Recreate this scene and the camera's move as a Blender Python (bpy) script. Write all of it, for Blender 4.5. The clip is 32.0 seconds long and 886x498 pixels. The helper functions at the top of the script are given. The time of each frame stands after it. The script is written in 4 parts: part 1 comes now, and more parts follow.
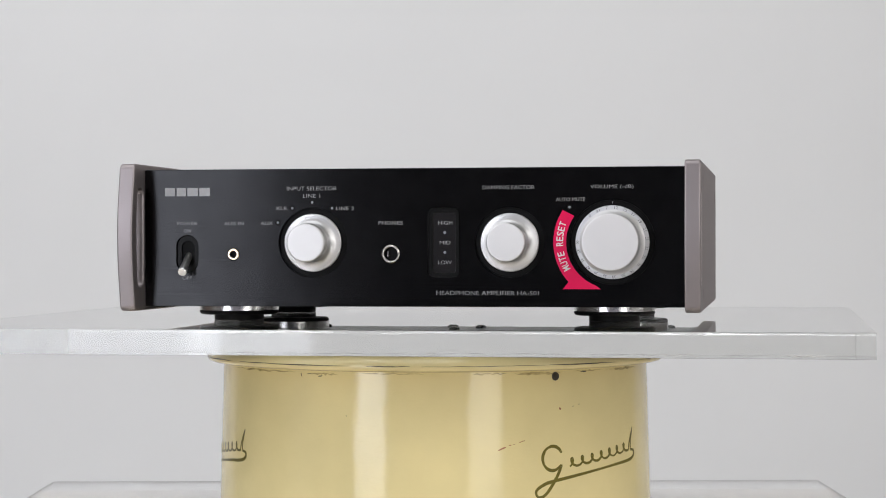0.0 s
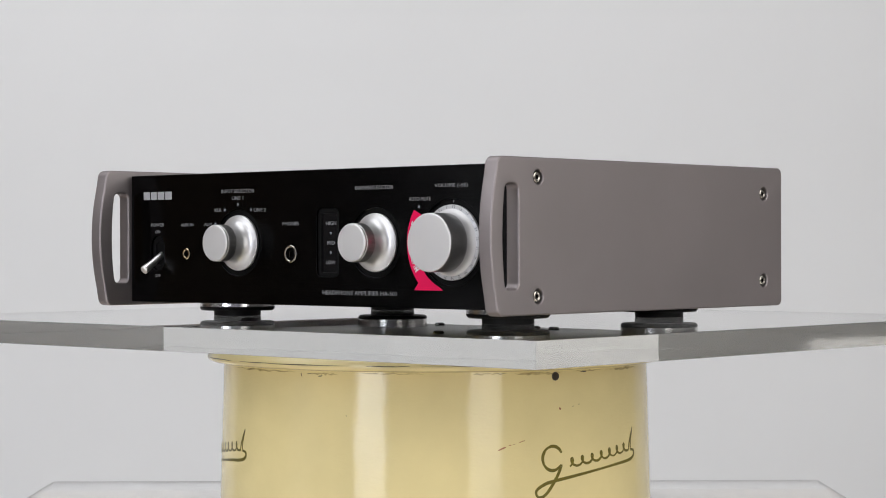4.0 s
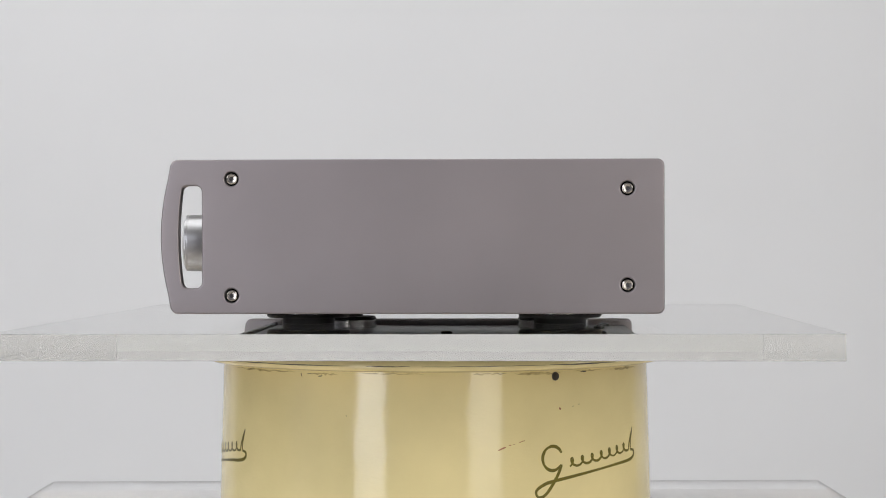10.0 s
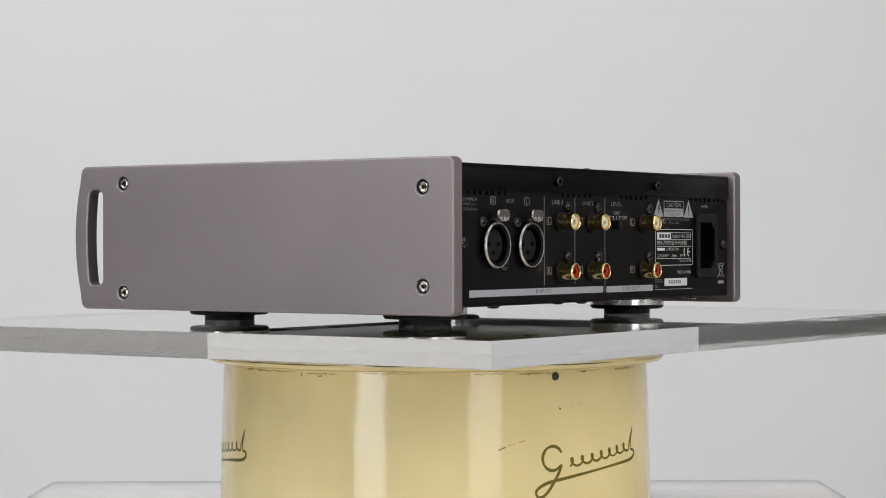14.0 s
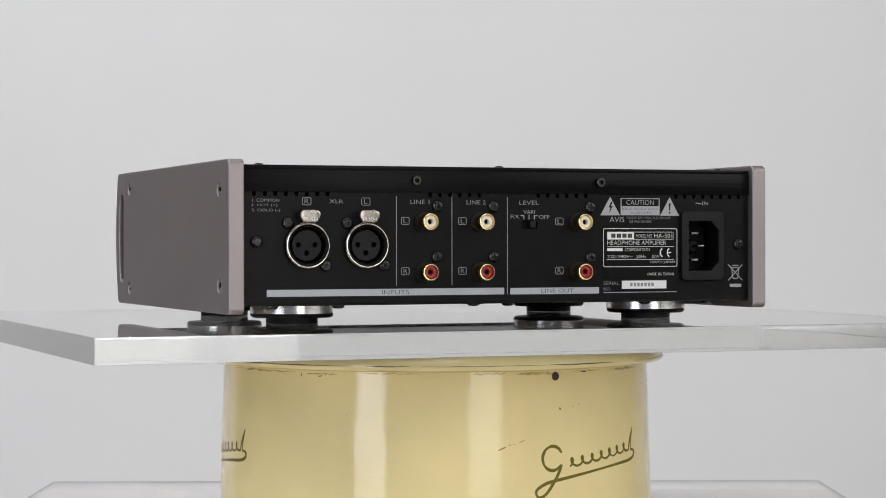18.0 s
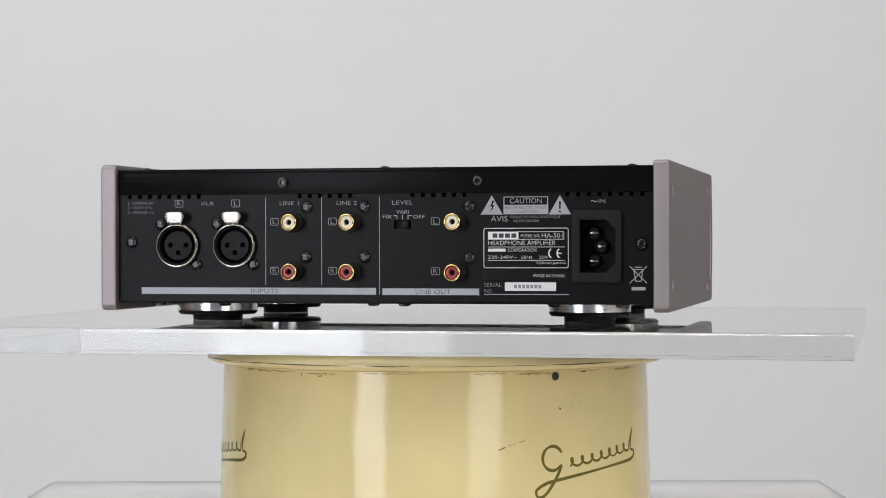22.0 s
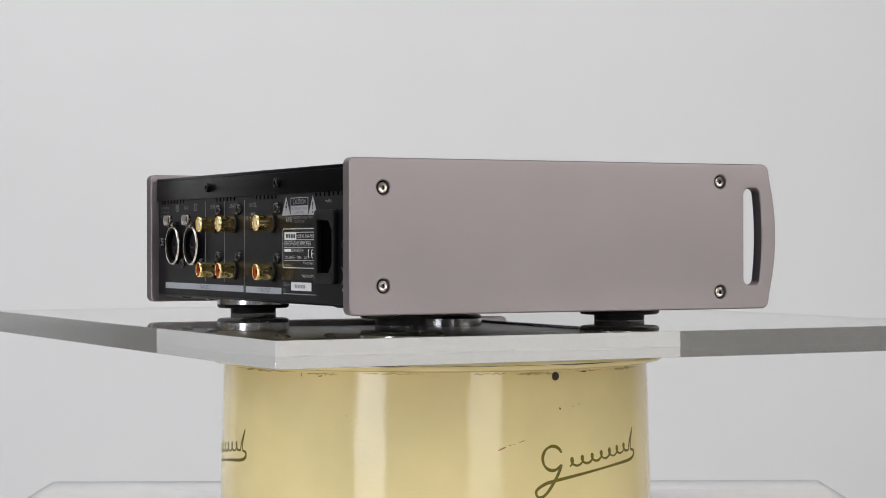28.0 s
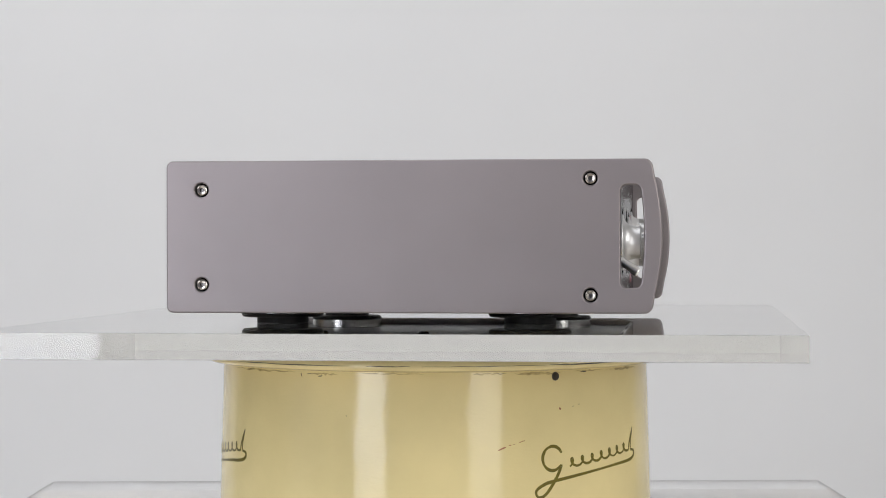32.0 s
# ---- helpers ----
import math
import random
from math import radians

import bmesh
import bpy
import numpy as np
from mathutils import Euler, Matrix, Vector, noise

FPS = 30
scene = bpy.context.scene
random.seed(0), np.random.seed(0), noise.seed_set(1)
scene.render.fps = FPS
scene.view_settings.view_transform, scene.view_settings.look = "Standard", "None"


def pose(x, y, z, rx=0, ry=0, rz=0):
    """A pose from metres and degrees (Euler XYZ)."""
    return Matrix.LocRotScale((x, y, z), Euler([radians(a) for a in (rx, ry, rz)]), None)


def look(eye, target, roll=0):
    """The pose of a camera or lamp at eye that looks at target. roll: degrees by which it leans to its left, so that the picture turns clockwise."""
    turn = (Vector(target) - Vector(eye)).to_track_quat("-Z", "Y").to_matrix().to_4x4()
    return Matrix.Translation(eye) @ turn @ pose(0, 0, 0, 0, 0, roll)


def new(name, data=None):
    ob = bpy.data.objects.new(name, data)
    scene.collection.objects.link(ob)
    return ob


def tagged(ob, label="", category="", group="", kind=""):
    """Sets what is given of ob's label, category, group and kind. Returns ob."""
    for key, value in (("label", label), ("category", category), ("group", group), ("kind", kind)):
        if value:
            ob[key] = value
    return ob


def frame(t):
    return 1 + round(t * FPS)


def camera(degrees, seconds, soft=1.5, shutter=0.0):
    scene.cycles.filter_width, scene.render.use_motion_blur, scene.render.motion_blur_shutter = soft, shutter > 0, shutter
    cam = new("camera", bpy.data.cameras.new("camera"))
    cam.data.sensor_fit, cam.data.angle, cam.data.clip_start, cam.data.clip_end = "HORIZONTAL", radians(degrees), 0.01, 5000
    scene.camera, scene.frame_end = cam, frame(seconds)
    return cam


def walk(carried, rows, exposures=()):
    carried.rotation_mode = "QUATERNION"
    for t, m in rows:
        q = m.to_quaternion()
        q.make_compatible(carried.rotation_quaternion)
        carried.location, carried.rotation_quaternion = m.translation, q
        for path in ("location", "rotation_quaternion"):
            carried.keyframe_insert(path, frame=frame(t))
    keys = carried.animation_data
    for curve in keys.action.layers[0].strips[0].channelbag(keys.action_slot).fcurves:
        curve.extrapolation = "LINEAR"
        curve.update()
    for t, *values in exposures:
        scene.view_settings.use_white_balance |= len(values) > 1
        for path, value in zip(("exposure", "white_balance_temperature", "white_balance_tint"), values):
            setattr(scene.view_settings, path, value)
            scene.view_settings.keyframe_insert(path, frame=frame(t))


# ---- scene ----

# Heights: studio floor 0, table 0.752, top of the clear turning plate TOP.
TOP = 0.880
MM = 0.001
cam = camera(23.834, 32.0, soft=1.0)
EYE = Vector((0.0, -1.1401, TOP + 0.0393))
AIM = EYE + Vector((0.003724, 1.0, -0.002475))
walk(cam, [(0.0, look(EYE, AIM, -0.101)), (32.0, look(EYE, AIM, -0.101))])

# ---------------------------------------------------------------- light
world = bpy.data.worlds.new("studio_air")
scene.world = world
world.use_nodes = True
world.node_tree.nodes["Background"].inputs[0].default_value = (0.9, 0.95, 1.0, 1)
world.node_tree.nodes["Background"].inputs[1].default_value = 0.05
scene.view_settings.exposure = 0.0


def area_lamp(name, eye, target, w, h, watts, colour):
    d = bpy.data.lights.new(name, "AREA")
    d.shape, d.size, d.size_y, d.energy, d.color = "RECTANGLE", w, h, watts, colour
    ob = new(name, d)
    ob.matrix_world = look(eye, target)
    return ob


# two tall strip softboxes in front; unseen fill panels added overhead and either side
LAMPS = (
    ("strip_left", (-0.921, -1.430, TOP + 0.40), (0.0, 0.0, TOP + 0.40), 0.46, 1.22, 10.0, (0.945, 0.978, 1.08)),
    ("strip_right", (0.730, -1.586, TOP + 0.40), (0.0, 0.0, TOP + 0.40), 0.49, 1.22, 6.7, (1.0, 0.99, 0.975)),
    ("overhead_fill", (-0.90, 0.22, 2.60), (-0.75, 0.72, 0.9), 2.6, 1.4, 28.2, (0.963, 0.985, 1.017)),
    ("panel_right", (2.40, -1.25, TOP + 0.95), (0.0, -1.25, TOP + 0.76), 2.1, 1.5, 32.0, (1.0, 0.99, 0.97)),
    ("panel_left", (-2.40, -1.05, TOP + 1.20), (0.0, -1.05, TOP + 0.72), 1.5, 1.2, 18.5, (0.97, 0.99, 1.03)),
)
for lamp_name, eye, target, w, h, watts, tint in LAMPS:
    area_lamp(lamp_name + "_lamp", eye, target, w, h, watts, tint)


# ---------------------------------------------------------------- materials
def nodes_of(name):
    m = bpy.data.materials.new(name)
    m.use_nodes = True
    nt = m.node_tree
    return m, nt, nt.nodes["Principled BSDF"]


def mat(name, colour, rough=0.5, metal=0.0, vary=0.06, scale=60.0, grain=0.0, grain_scale=900.0, stretch=(1, 1, 1),
        coat=0.0, coat_rough=0.05, spec=0.5, rough_vary=0.05, bump2=0.0, bump2_scale=40.0, brushed=0.0):
    """Surface with mottled colour, uneven gloss and a fine grain; stretch lengthens the grain along an axis."""
    m, nt, p = nodes_of(name)
    L, N = nt.links.new, nt.nodes.new
    tc = N("ShaderNodeTexCoord")
    n1 = N("ShaderNodeTexNoise")
    n1.inputs["Scale"].default_value, n1.inputs["Detail"].default_value = scale, 5
    L(tc.outputs["Object"], n1.inputs["Vector"])
    ramp = N("ShaderNodeMapRange")
    ramp.inputs["From Min"].default_value, ramp.inputs["From Max"].default_value = 0.3, 0.7
    ramp.inputs["To Min"].default_value, ramp.inputs["To Max"].default_value = 1 - vary, 1 + vary
    L(n1.outputs["Fac"], ramp.inputs["Value"])
    mul = N("ShaderNodeVectorMath")
    mul.operation = "SCALE"
    mul.inputs[0].default_value = colour
    L(ramp.outputs["Result"], mul.inputs["Scale"])
    L(mul.outputs["Vector"], p.inputs["Base Color"])
    rr = N("ShaderNodeMapRange")
    rr.inputs["To Min"].default_value, rr.inputs["To Max"].default_value = max(rough - rough_vary, 0.02), rough + rough_vary
    L(n1.outputs["Fac"], rr.inputs["Value"])
    L(rr.outputs["Result"], p.inputs["Roughness"])
    p.inputs["Metallic"].default_value = metal
    p.inputs["Specular IOR Level"].default_value = spec
    p.inputs["Coat Weight"].default_value, p.inputs["Coat Roughness"].default_value = coat, coat_rough
    if brushed:
        # brush lines run level: the gloss spreads up and down
        tan = N("ShaderNodeTangent")
        tan.direction_type, tan.axis = "RADIAL", "Z"
        L(tan.outputs["Tangent"], p.inputs["Tangent"])
        p.inputs["Anisotropic"].default_value, p.inputs["Anisotropic Rotation"].default_value = brushed, 0.25
    last = None
    for amount, sc, st in ((grain, grain_scale, stretch), (bump2, bump2_scale, (1, 1, 1))):
        if not amount:
            continue
        mp = N("ShaderNodeMapping")
        mp.inputs["Scale"].default_value = st
        L(tc.outputs["Object"], mp.inputs["Vector"])
        n2 = N("ShaderNodeTexNoise")
        n2.inputs["Scale"].default_value, n2.inputs["Detail"].default_value = sc, 3
        L(mp.outputs["Vector"], n2.inputs["Vector"])
        b = N("ShaderNodeBump")
        b.inputs["Strength"].default_value, b.inputs["Distance"].default_value = amount, 0.0005
        L(n2.outputs["Fac"], b.inputs["Height"])
        if last:
            L(last.outputs["Normal"], b.inputs["Normal"])
        last = b
    if last:
        L(last.outputs["Normal"], p.inputs["Normal"])
        if coat:
            L(last.outputs["Normal"], p.inputs["Coat Normal"])
    return m


def glass(name, colour, ior, rough=0.0):
    m, nt, p = nodes_of(name)
    p.inputs["Base Color"].default_value = (*colour, 1)
    p.inputs["Transmission Weight"].default_value = 1.0
    p.inputs["IOR"].default_value = ior
    p.inputs["Roughness"].default_value = rough
    return m


M_PAPER = mat("backdrop_paper", (0.80, 0.80, 0.80), 0.75, vary=0.012, scale=5, grain=0.05, grain_scale=500)
M_FOAM = mat("white_foam_board", (0.90, 0.90, 0.90), 0.6, vary=0.01, scale=8)
M_WALL = mat("studio_wall", (0.72, 0.72, 0.71), 0.8, vary=0.03, scale=2, grain=0.1, grain_scale=150)
M_WALLD = mat("charcoal_wall", (0.09, 0.09, 0.09), 0.8, vary=0.05, scale=2, grain=0.1, grain_scale=150)
M_WALLG = mat("mid_grey_wall", (0.47, 0.465, 0.455), 0.8, vary=0.04, scale=2, grain=0.1, grain_scale=150)
M_WALLB = mat("pale_blue_grey_wall", (0.48, 0.494, 0.588), 0.8, vary=0.04, scale=2, grain=0.1, grain_scale=150)
M_TABLE = mat("beige_laminate", (0.82, 0.73, 0.65), 0.16, vary=0.02, scale=20)
M_WOOD = mat("brown_door_wood", (0.17, 0.115, 0.07), 0.4, vary=0.25, scale=9, grain=0.2, grain_scale=120, stretch=(1, 1, 0.05))
M_FLOOR = mat("studio_floor", (0.34, 0.26, 0.19), 0.5, vary=0.1, scale=3, grain=0.1, grain_scale=80)
M_BOX = mat("softbox_fabric", (0.02, 0.02, 0.02), 0.8, vary=0.1, scale=30)
M_ACRYLIC = glass("clear_acrylic", (0.985, 0.995, 0.99), 1.49)
M_BASE = glass("base_acrylic", (0.985, 0.99, 0.99), 1.49)
M_EDGE = glass("polished_acrylic_edge", (0.86, 0.865, 0.85), 1.49, 0.03)
_nt = M_EDGE.node_tree
_tc, _mp, _nz, _bp = (_nt.nodes.new("ShaderNode" + k) for k in ("TexCoord", "Mapping", "TexNoise", "Bump"))
_mp.inputs["Scale"].default_value = (0.05, 0.05, 1.0)
_nz.inputs["Scale"].default_value, _nz.inputs["Detail"].default_value = 350.0, 3.0
_bp.inputs["Strength"].default_value, _bp.inputs["Distance"].default_value = 0.06, 0.0002
_nt.links.new(_tc.outputs["Object"], _mp.inputs["Vector"])
_nt.links.new(_mp.outputs["Vector"], _nz.inputs["Vector"])
_nt.links.new(_nz.outputs["Fac"], _bp.inputs["Height"])
_nt.links.new(_bp.outputs["Normal"], _nt.nodes["Principled BSDF"].inputs["Normal"])
M_EDGE_SHORT = M_EDGE.copy()
M_EDGE_SHORT.name = "milled_acrylic_edge"
M_EDGE_SHORT.node_tree.nodes["Bump"].inputs["Strength"].default_value = 0.12
M_EDGE_SHORT.node_tree.nodes["Principled BSDF"].inputs["Roughness"].default_value = 0.03
M_EDGE_SHORT.node_tree.nodes["Principled BSDF"].inputs["Transmission Weight"].default_value = 0.86
M_EDGE.node_tree.nodes["Principled BSDF"].inputs["Transmission Weight"].default_value = 0.95
M_EDGE_SHORT.node_tree.nodes["Principled BSDF"].inputs["Base Color"].default_value = (0.90, 0.893, 0.85, 1)
M_GREYEDGE = mat("opaque_grey_edge", (0.21, 0.19, 0.195), 0.6, vary=0.06, scale=60)
M_DISC = mat("white_disc", (0.86, 0.87, 0.88), 0.5, vary=0.02, scale=30)
M_SIDE = mat("gunmetal_anodised", (0.286, 0.255, 0.256), 0.465, metal=0.88, vary=0.05, scale=16, grain=0.04, grain_scale=1800, stretch=(1, 0.3, 1), rough_vary=0.04)
M_SIDE.node_tree.nodes["Principled BSDF"].inputs["Specular Tint"].default_value = (0.55, 0.53, 0.53, 1)
M_PANEL = mat("black_brushed", (0.019, 0.019, 0.0198), 0.22, metal=1.0, vary=0.12, scale=120, grain=0.17, grain_scale=1100, stretch=(0.015, 1, 1), rough_vary=0.02, brushed=0.9)
M_PANEL.node_tree.nodes["Principled BSDF"].inputs["Specular Tint"].default_value = (0.45, 0.45, 0.45, 1)
M_BLACK = mat("black_paint", (0.0055, 0.0053, 0.0056), 0.32, spec=0.095, vary=0.1, scale=80, grain=0.05, grain_scale=2500)
M_HOOD = mat("black_brushed_cover", (0.003, 0.003, 0.0034), 0.30, spec=0.075, vary=0.2, scale=100, grain=0.25, grain_scale=900, stretch=(0.02, 1, 1))
M_DARK = mat("deep_black", (0.003, 0.003, 0.003), 0.5, vary=0.1, spec=0.12)
M_WINDOW = mat("indicator_glass", (0.004, 0.004, 0.005), 0.05, vary=0.1, spec=1.0, rough_vary=0.02)
M_WINDOW.node_tree.nodes["Principled BSDF"].inputs["Specular Tint"].default_value = (1.0, 0.95, 0.86, 1)
M_LABEL = mat("rating_label_film", (0.005, 0.0047, 0.0045), 0.20, vary=0.1, spec=0.20)
M_CAP = mat("satin_cap", (0.68, 0.67, 0.665), 0.48, metal=0.72, vary=0.02, scale=60, grain=0.08, grain_scale=2500)
M_RUBBER = mat("black_rubber", (0.005, 0.005, 0.0055), 0.5, vary=0.1, spec=0.2, grain=0.2, grain_scale=1500)
M_KNOB = mat("satin_aluminium", (0.62, 0.613, 0.612), 0.40, metal=0.93, vary=0.02, scale=60, grain=0.05, grain_scale=2500)
M_RIBS = mat("shaded_ribbed_aluminium", (0.42, 0.412, 0.408), 0.34, metal=0.96, vary=0.05, scale=300, grain=0.1, grain_scale=2500)
M_RING = mat("scale_ring_metal", (0.62, 0.62, 0.63), 0.5, metal=0.9, vary=0.02)
M_FOOT = mat("turned_steel", (0.66, 0.65, 0.64), 0.20, metal=1.0, vary=0.03, scale=50, grain=0.05, grain_scale=300, stretch=(1, 1, 30))
M_NICKEL = mat("dull_nickel", (0.56, 0.53, 0.48), 0.23, metal=1.0, vary=0.06, scale=200)
M_DULL = mat("dark_nickel", (0.19, 0.18, 0.17), 0.22, metal=1.0, vary=0.06, scale=200)
M_COVERSCREW = mat("black_oxide", (0.055, 0.050, 0.042), 0.30, metal=1.0, vary=0.06, scale=200)
M_TAB = mat("worn_nickel_tab", (0.34, 0.31, 0.27), 0.26, metal=1.0, vary=0.12, scale=500)
M_CHROME = mat("chrome", (0.80, 0.79, 0.78), 0.30, metal=1.0, vary=0.04, scale=200)
M_SCREW = mat("screw_nickel", (0.36, 0.335, 0.30), 0.20, metal=1.0, vary=0.06, scale=300)
M_BSCREW = mat("black_screw", (0.004, 0.004, 0.005), 0.12, metal=0.0, vary=0.1, scale=300, spec=0.45)
M_GOLD = mat("gold_plate", (0.80, 0.62, 0.27), 0.16, metal=1.0, vary=0.03, scale=200)
M_BRASS = mat("pale_brass", (0.62, 0.52, 0.36), 0.12, metal=1.0, vary=0.05, scale=200)
M_WHITEPL = mat("white_plastic", (0.74, 0.69, 0.55), 0.4, vary=0.03)
M_REDPL = mat("red_plastic", (0.27, 0.008, 0.005), 0.3, vary=0.04)
M_PRINT = mat("grey_print", (0.31, 0.31, 0.32), 0.5, vary=0.05, scale=400)
# Rear grey print again, darkened by colour where the rear gets less light
M_PRINTSHADED = mat("shaded_rear_print", (0.235, 0.24, 0.25), 0.5, vary=0.08, scale=400)
# Dimmer grey for small print; on the rear's left it stands for shade too
M_PRINTDIM = mat("dim_print", (0.20, 0.202, 0.21), 0.5, vary=0.1, scale=400)
M_PRINTW = mat("white_print", (0.66, 0.66, 0.66), 0.45, vary=0.03, scale=400)
M_PRINTL = mat("label_print", (0.52, 0.52, 0.51), 0.45, vary=0.05, scale=400)
M_PRINTK = mat("dark_print", (0.018, 0.018, 0.022), 0.5, vary=0.1, scale=400)
M_STRIP = mat("grey_strip_print", (0.36, 0.37, 0.40), 0.45, vary=0.05, scale=200)
M_PINK = mat("magenta_sticker", (0.72, 0.010, 0.085), 0.14, vary=0.03, scale=100)
M_LED = mat("unlit_led", (0.20, 0.21, 0.23), 0.3, vary=0.05)
M_CREAM = mat("cream_enamel", (0.745, 0.624, 0.312), 0.085, vary=0.08, scale=16, spec=0.50, grain=0.16, grain_scale=750, stretch=(0.4, 0.4, 1.0), bump2=0.30, bump2_scale=90, rough_vary=0.05)
M_OLIVE = mat("olive_gold_transfer", (0.140, 0.112, 0.014), 0.35, spec=0.25, vary=0.12, scale=300)
M_CHIP = mat("chipped_dark_metal", (0.050, 0.038, 0.022), 0.6, vary=0.3, scale=400)
M_GRIMESHADE = mat("olive_grime_and_shade", (0.46, 0.37, 0.17), 0.25, vary=0.3, scale=300)
M_RUST = mat("rust_mark", (0.34, 0.13, 0.06), 0.6, vary=0.3, scale=500)


# ---------------------------------------------------------------- mesh helpers (millimetres)
def finish(name, bm, material, parent=None, label="", smooth=35):
    me = bpy.data.meshes.new(name)
    bmesh.ops.recalc_face_normals(bm, faces=bm.faces)
    bm.to_mesh(me)
    bm.free()
    me.materials.append(material)
    if smooth:
        me.shade_smooth()
        me.set_sharp_from_angle(angle=radians(smooth))
    ob = new(name, me)
    if smooth and len(me.polygons) > 60:
        wn = ob.modifiers.new("even_shading", "WEIGHTED_NORMAL")
        wn.keep_sharp = True
    if parent:
        ob.parent = parent
    if label:
        ob["label"] = label
    return ob


def part(name, bm, material, parent, label="", smooth=35):
    bmesh.ops.scale(bm, vec=(MM, MM, MM), verts=bm.verts)
    return finish(name, bm, material, parent, label, smooth)


def again(ob, x=0, y=0, z=0, rz=0):
    """Another part on the same mesh, moved by millimetres."""
    o = ob.copy()
    scene.collection.objects.link(o)
    o.matrix_basis = pose(x * MM, y * MM, z * MM, 0, 0, rz)
    return o


def rbox(x0, x1, y0, y1, z0, z1, bevel=0.0, segs=2, bm=None):
    bm = bm or bmesh.new()
    v = bmesh.ops.create_cube(bm, size=1.0)["verts"]
    c = Vector(((x0 + x1) / 2, (y0 + y1) / 2, (z0 + z1) / 2))
    d = (abs(x1 - x0), abs(y1 - y0), abs(z1 - z0))
    for q in v:
        q.co = Vector((q.co.x * d[0], q.co.y * d[1], q.co.z * d[2])) + c
    if bevel:
        es = list({e for q in v for e in q.link_edges})
        bmesh.ops.bevel(bm, geom=es, offset=bevel, segments=segs, affect="EDGES", profile=0.5)
    return bm


def lathe(profile, segs=48, axis="z", at=(0, 0, 0), bm=None, closed=False):
    """Turned shape: profile of (radius, height); axis 'z', 'y-' (towards the front) or 'y+' (towards the rear)."""
    bm = bm or bmesh.new()
    rings = []
    for r, h in profile:
        ring = []
        for i in range(1 if r < 1e-6 else segs):
            a = 2 * math.pi * i / segs
            u, v = r * math.cos(a), r * math.sin(a)
            co = (u, v, h) if axis == "z" else (u, -h, v) if axis == "y-" else (-u, h, v)
            ring.append(bm.verts.new((co[0] + at[0], co[1] + at[1], co[2] + at[2])))
        rings.append(ring)
    pairs = list(zip(rings, rings[1:])) + ([(rings[-1], rings[0])] if closed else [])
    for a, b in pairs:
        for i in range(segs):
            j = (i + 1) % segs
            q = [a[i % len(a)], a[j % len(a)], b[j % len(b)], b[i % len(b)]]
            q = list(dict.fromkeys(q))
            if len(q) >= 3:
                bm.faces.new(q)
    return bm


def circle2(cx, cz, r, n=32):
    return [(cx + r * math.cos(2 * math.pi * i / n), cz + r * math.sin(2 * math.pi * i / n)) for i in range(n)]


def rrect2(x0, x1, z0, z1, r, n=5):
    pts = []
    for cx, cz, a0 in ((x1 - r, z1 - r, 0), (x0 + r, z1 - r, 90), (x0 + r, z0 + r, 180), (x1 - r, z0 + r, 270)):
        for i in range(n + 1):
            a = radians(a0 + 90 * i / n)
            pts.append((cx + r * math.cos(a), cz + r * math.sin(a)))
    return pts


def sheet(outline, holes, thick, to3, bevel=0.0, segs=2):
    """Plate with openings: 2D outline and holes, extruded by thick; to3 maps (u, v, depth) to space."""
    bm = bmesh.new()
    edges = []
    for loop in (outline, *holes):
        vs = [bm.verts.new((u, v, 0)) for u, v in loop]
        edges += [bm.edges.new((vs[i], vs[(i + 1) % len(vs)])) for i in range(len(vs))]
    bmesh.ops.triangle_fill(bm, use_beauty=True, use_dissolve=False, edges=edges, normal=(0, 0, 1))
    base = list(bm.faces)
    top = bmesh.ops.extrude_face_region(bm, geom=base)["geom"]
    for q in top:
        if isinstance(q, bmesh.types.BMVert):
            q.co.z += thick
    bmesh.ops.recalc_face_normals(bm, faces=bm.faces)
    if bevel:
        rim = [e for e in bm.edges if len(e.link_faces) == 2 and e.calc_face_angle() > 1.2
               and abs(e.verts[0].co.z - e.verts[1].co.z) < 1e-6]
        bmesh.ops.bevel(bm, geom=rim, offset=bevel, segments=segs, affect="EDGES", profile=0.5)
    for q in bm.verts:
        q.co = Vector(to3(*q.co))
    return bm


def ribbon(points, width, to3, lift=0.15, closed=False):
    """Flat raised stroke along a 2D line."""
    bm = bmesh.new()
    rows = []
    n = len(points)
    for i in range(n):
        a, b = points[max(i - 1, 0)], points[min(i + 1, n - 1)]
        if closed:
            a, b = points[(i - 1) % n], points[(i + 1) % n]
        d = Vector((b[0] - a[0], b[1] - a[1]))
        d = d.normalized() if d.length else Vector((1, 0))
        w = width(i / max(n - 1, 1)) if callable(width) else width
        nx, ny = -d.y * w / 2, d.x * w / 2
        p = points[i]
        rows.append([bm.verts.new(to3(p[0] + s * nx, p[1] + s * ny, h)) for s, h in ((1, 0), (1, lift), (-1, lift), (-1, 0))])
    pairs = list(zip(rows, rows[1:])) + ([(rows[-1], rows[0])] if closed else [])
    for a, b in pairs:
        for i in range(4):
            j = (i + 1) % 4
            bm.faces.new((a[i], a[j], b[j], b[i]))
    if not closed:
        bm.faces.new(rows[0])
        bm.faces.new(rows[-1][::-1])
    return bm


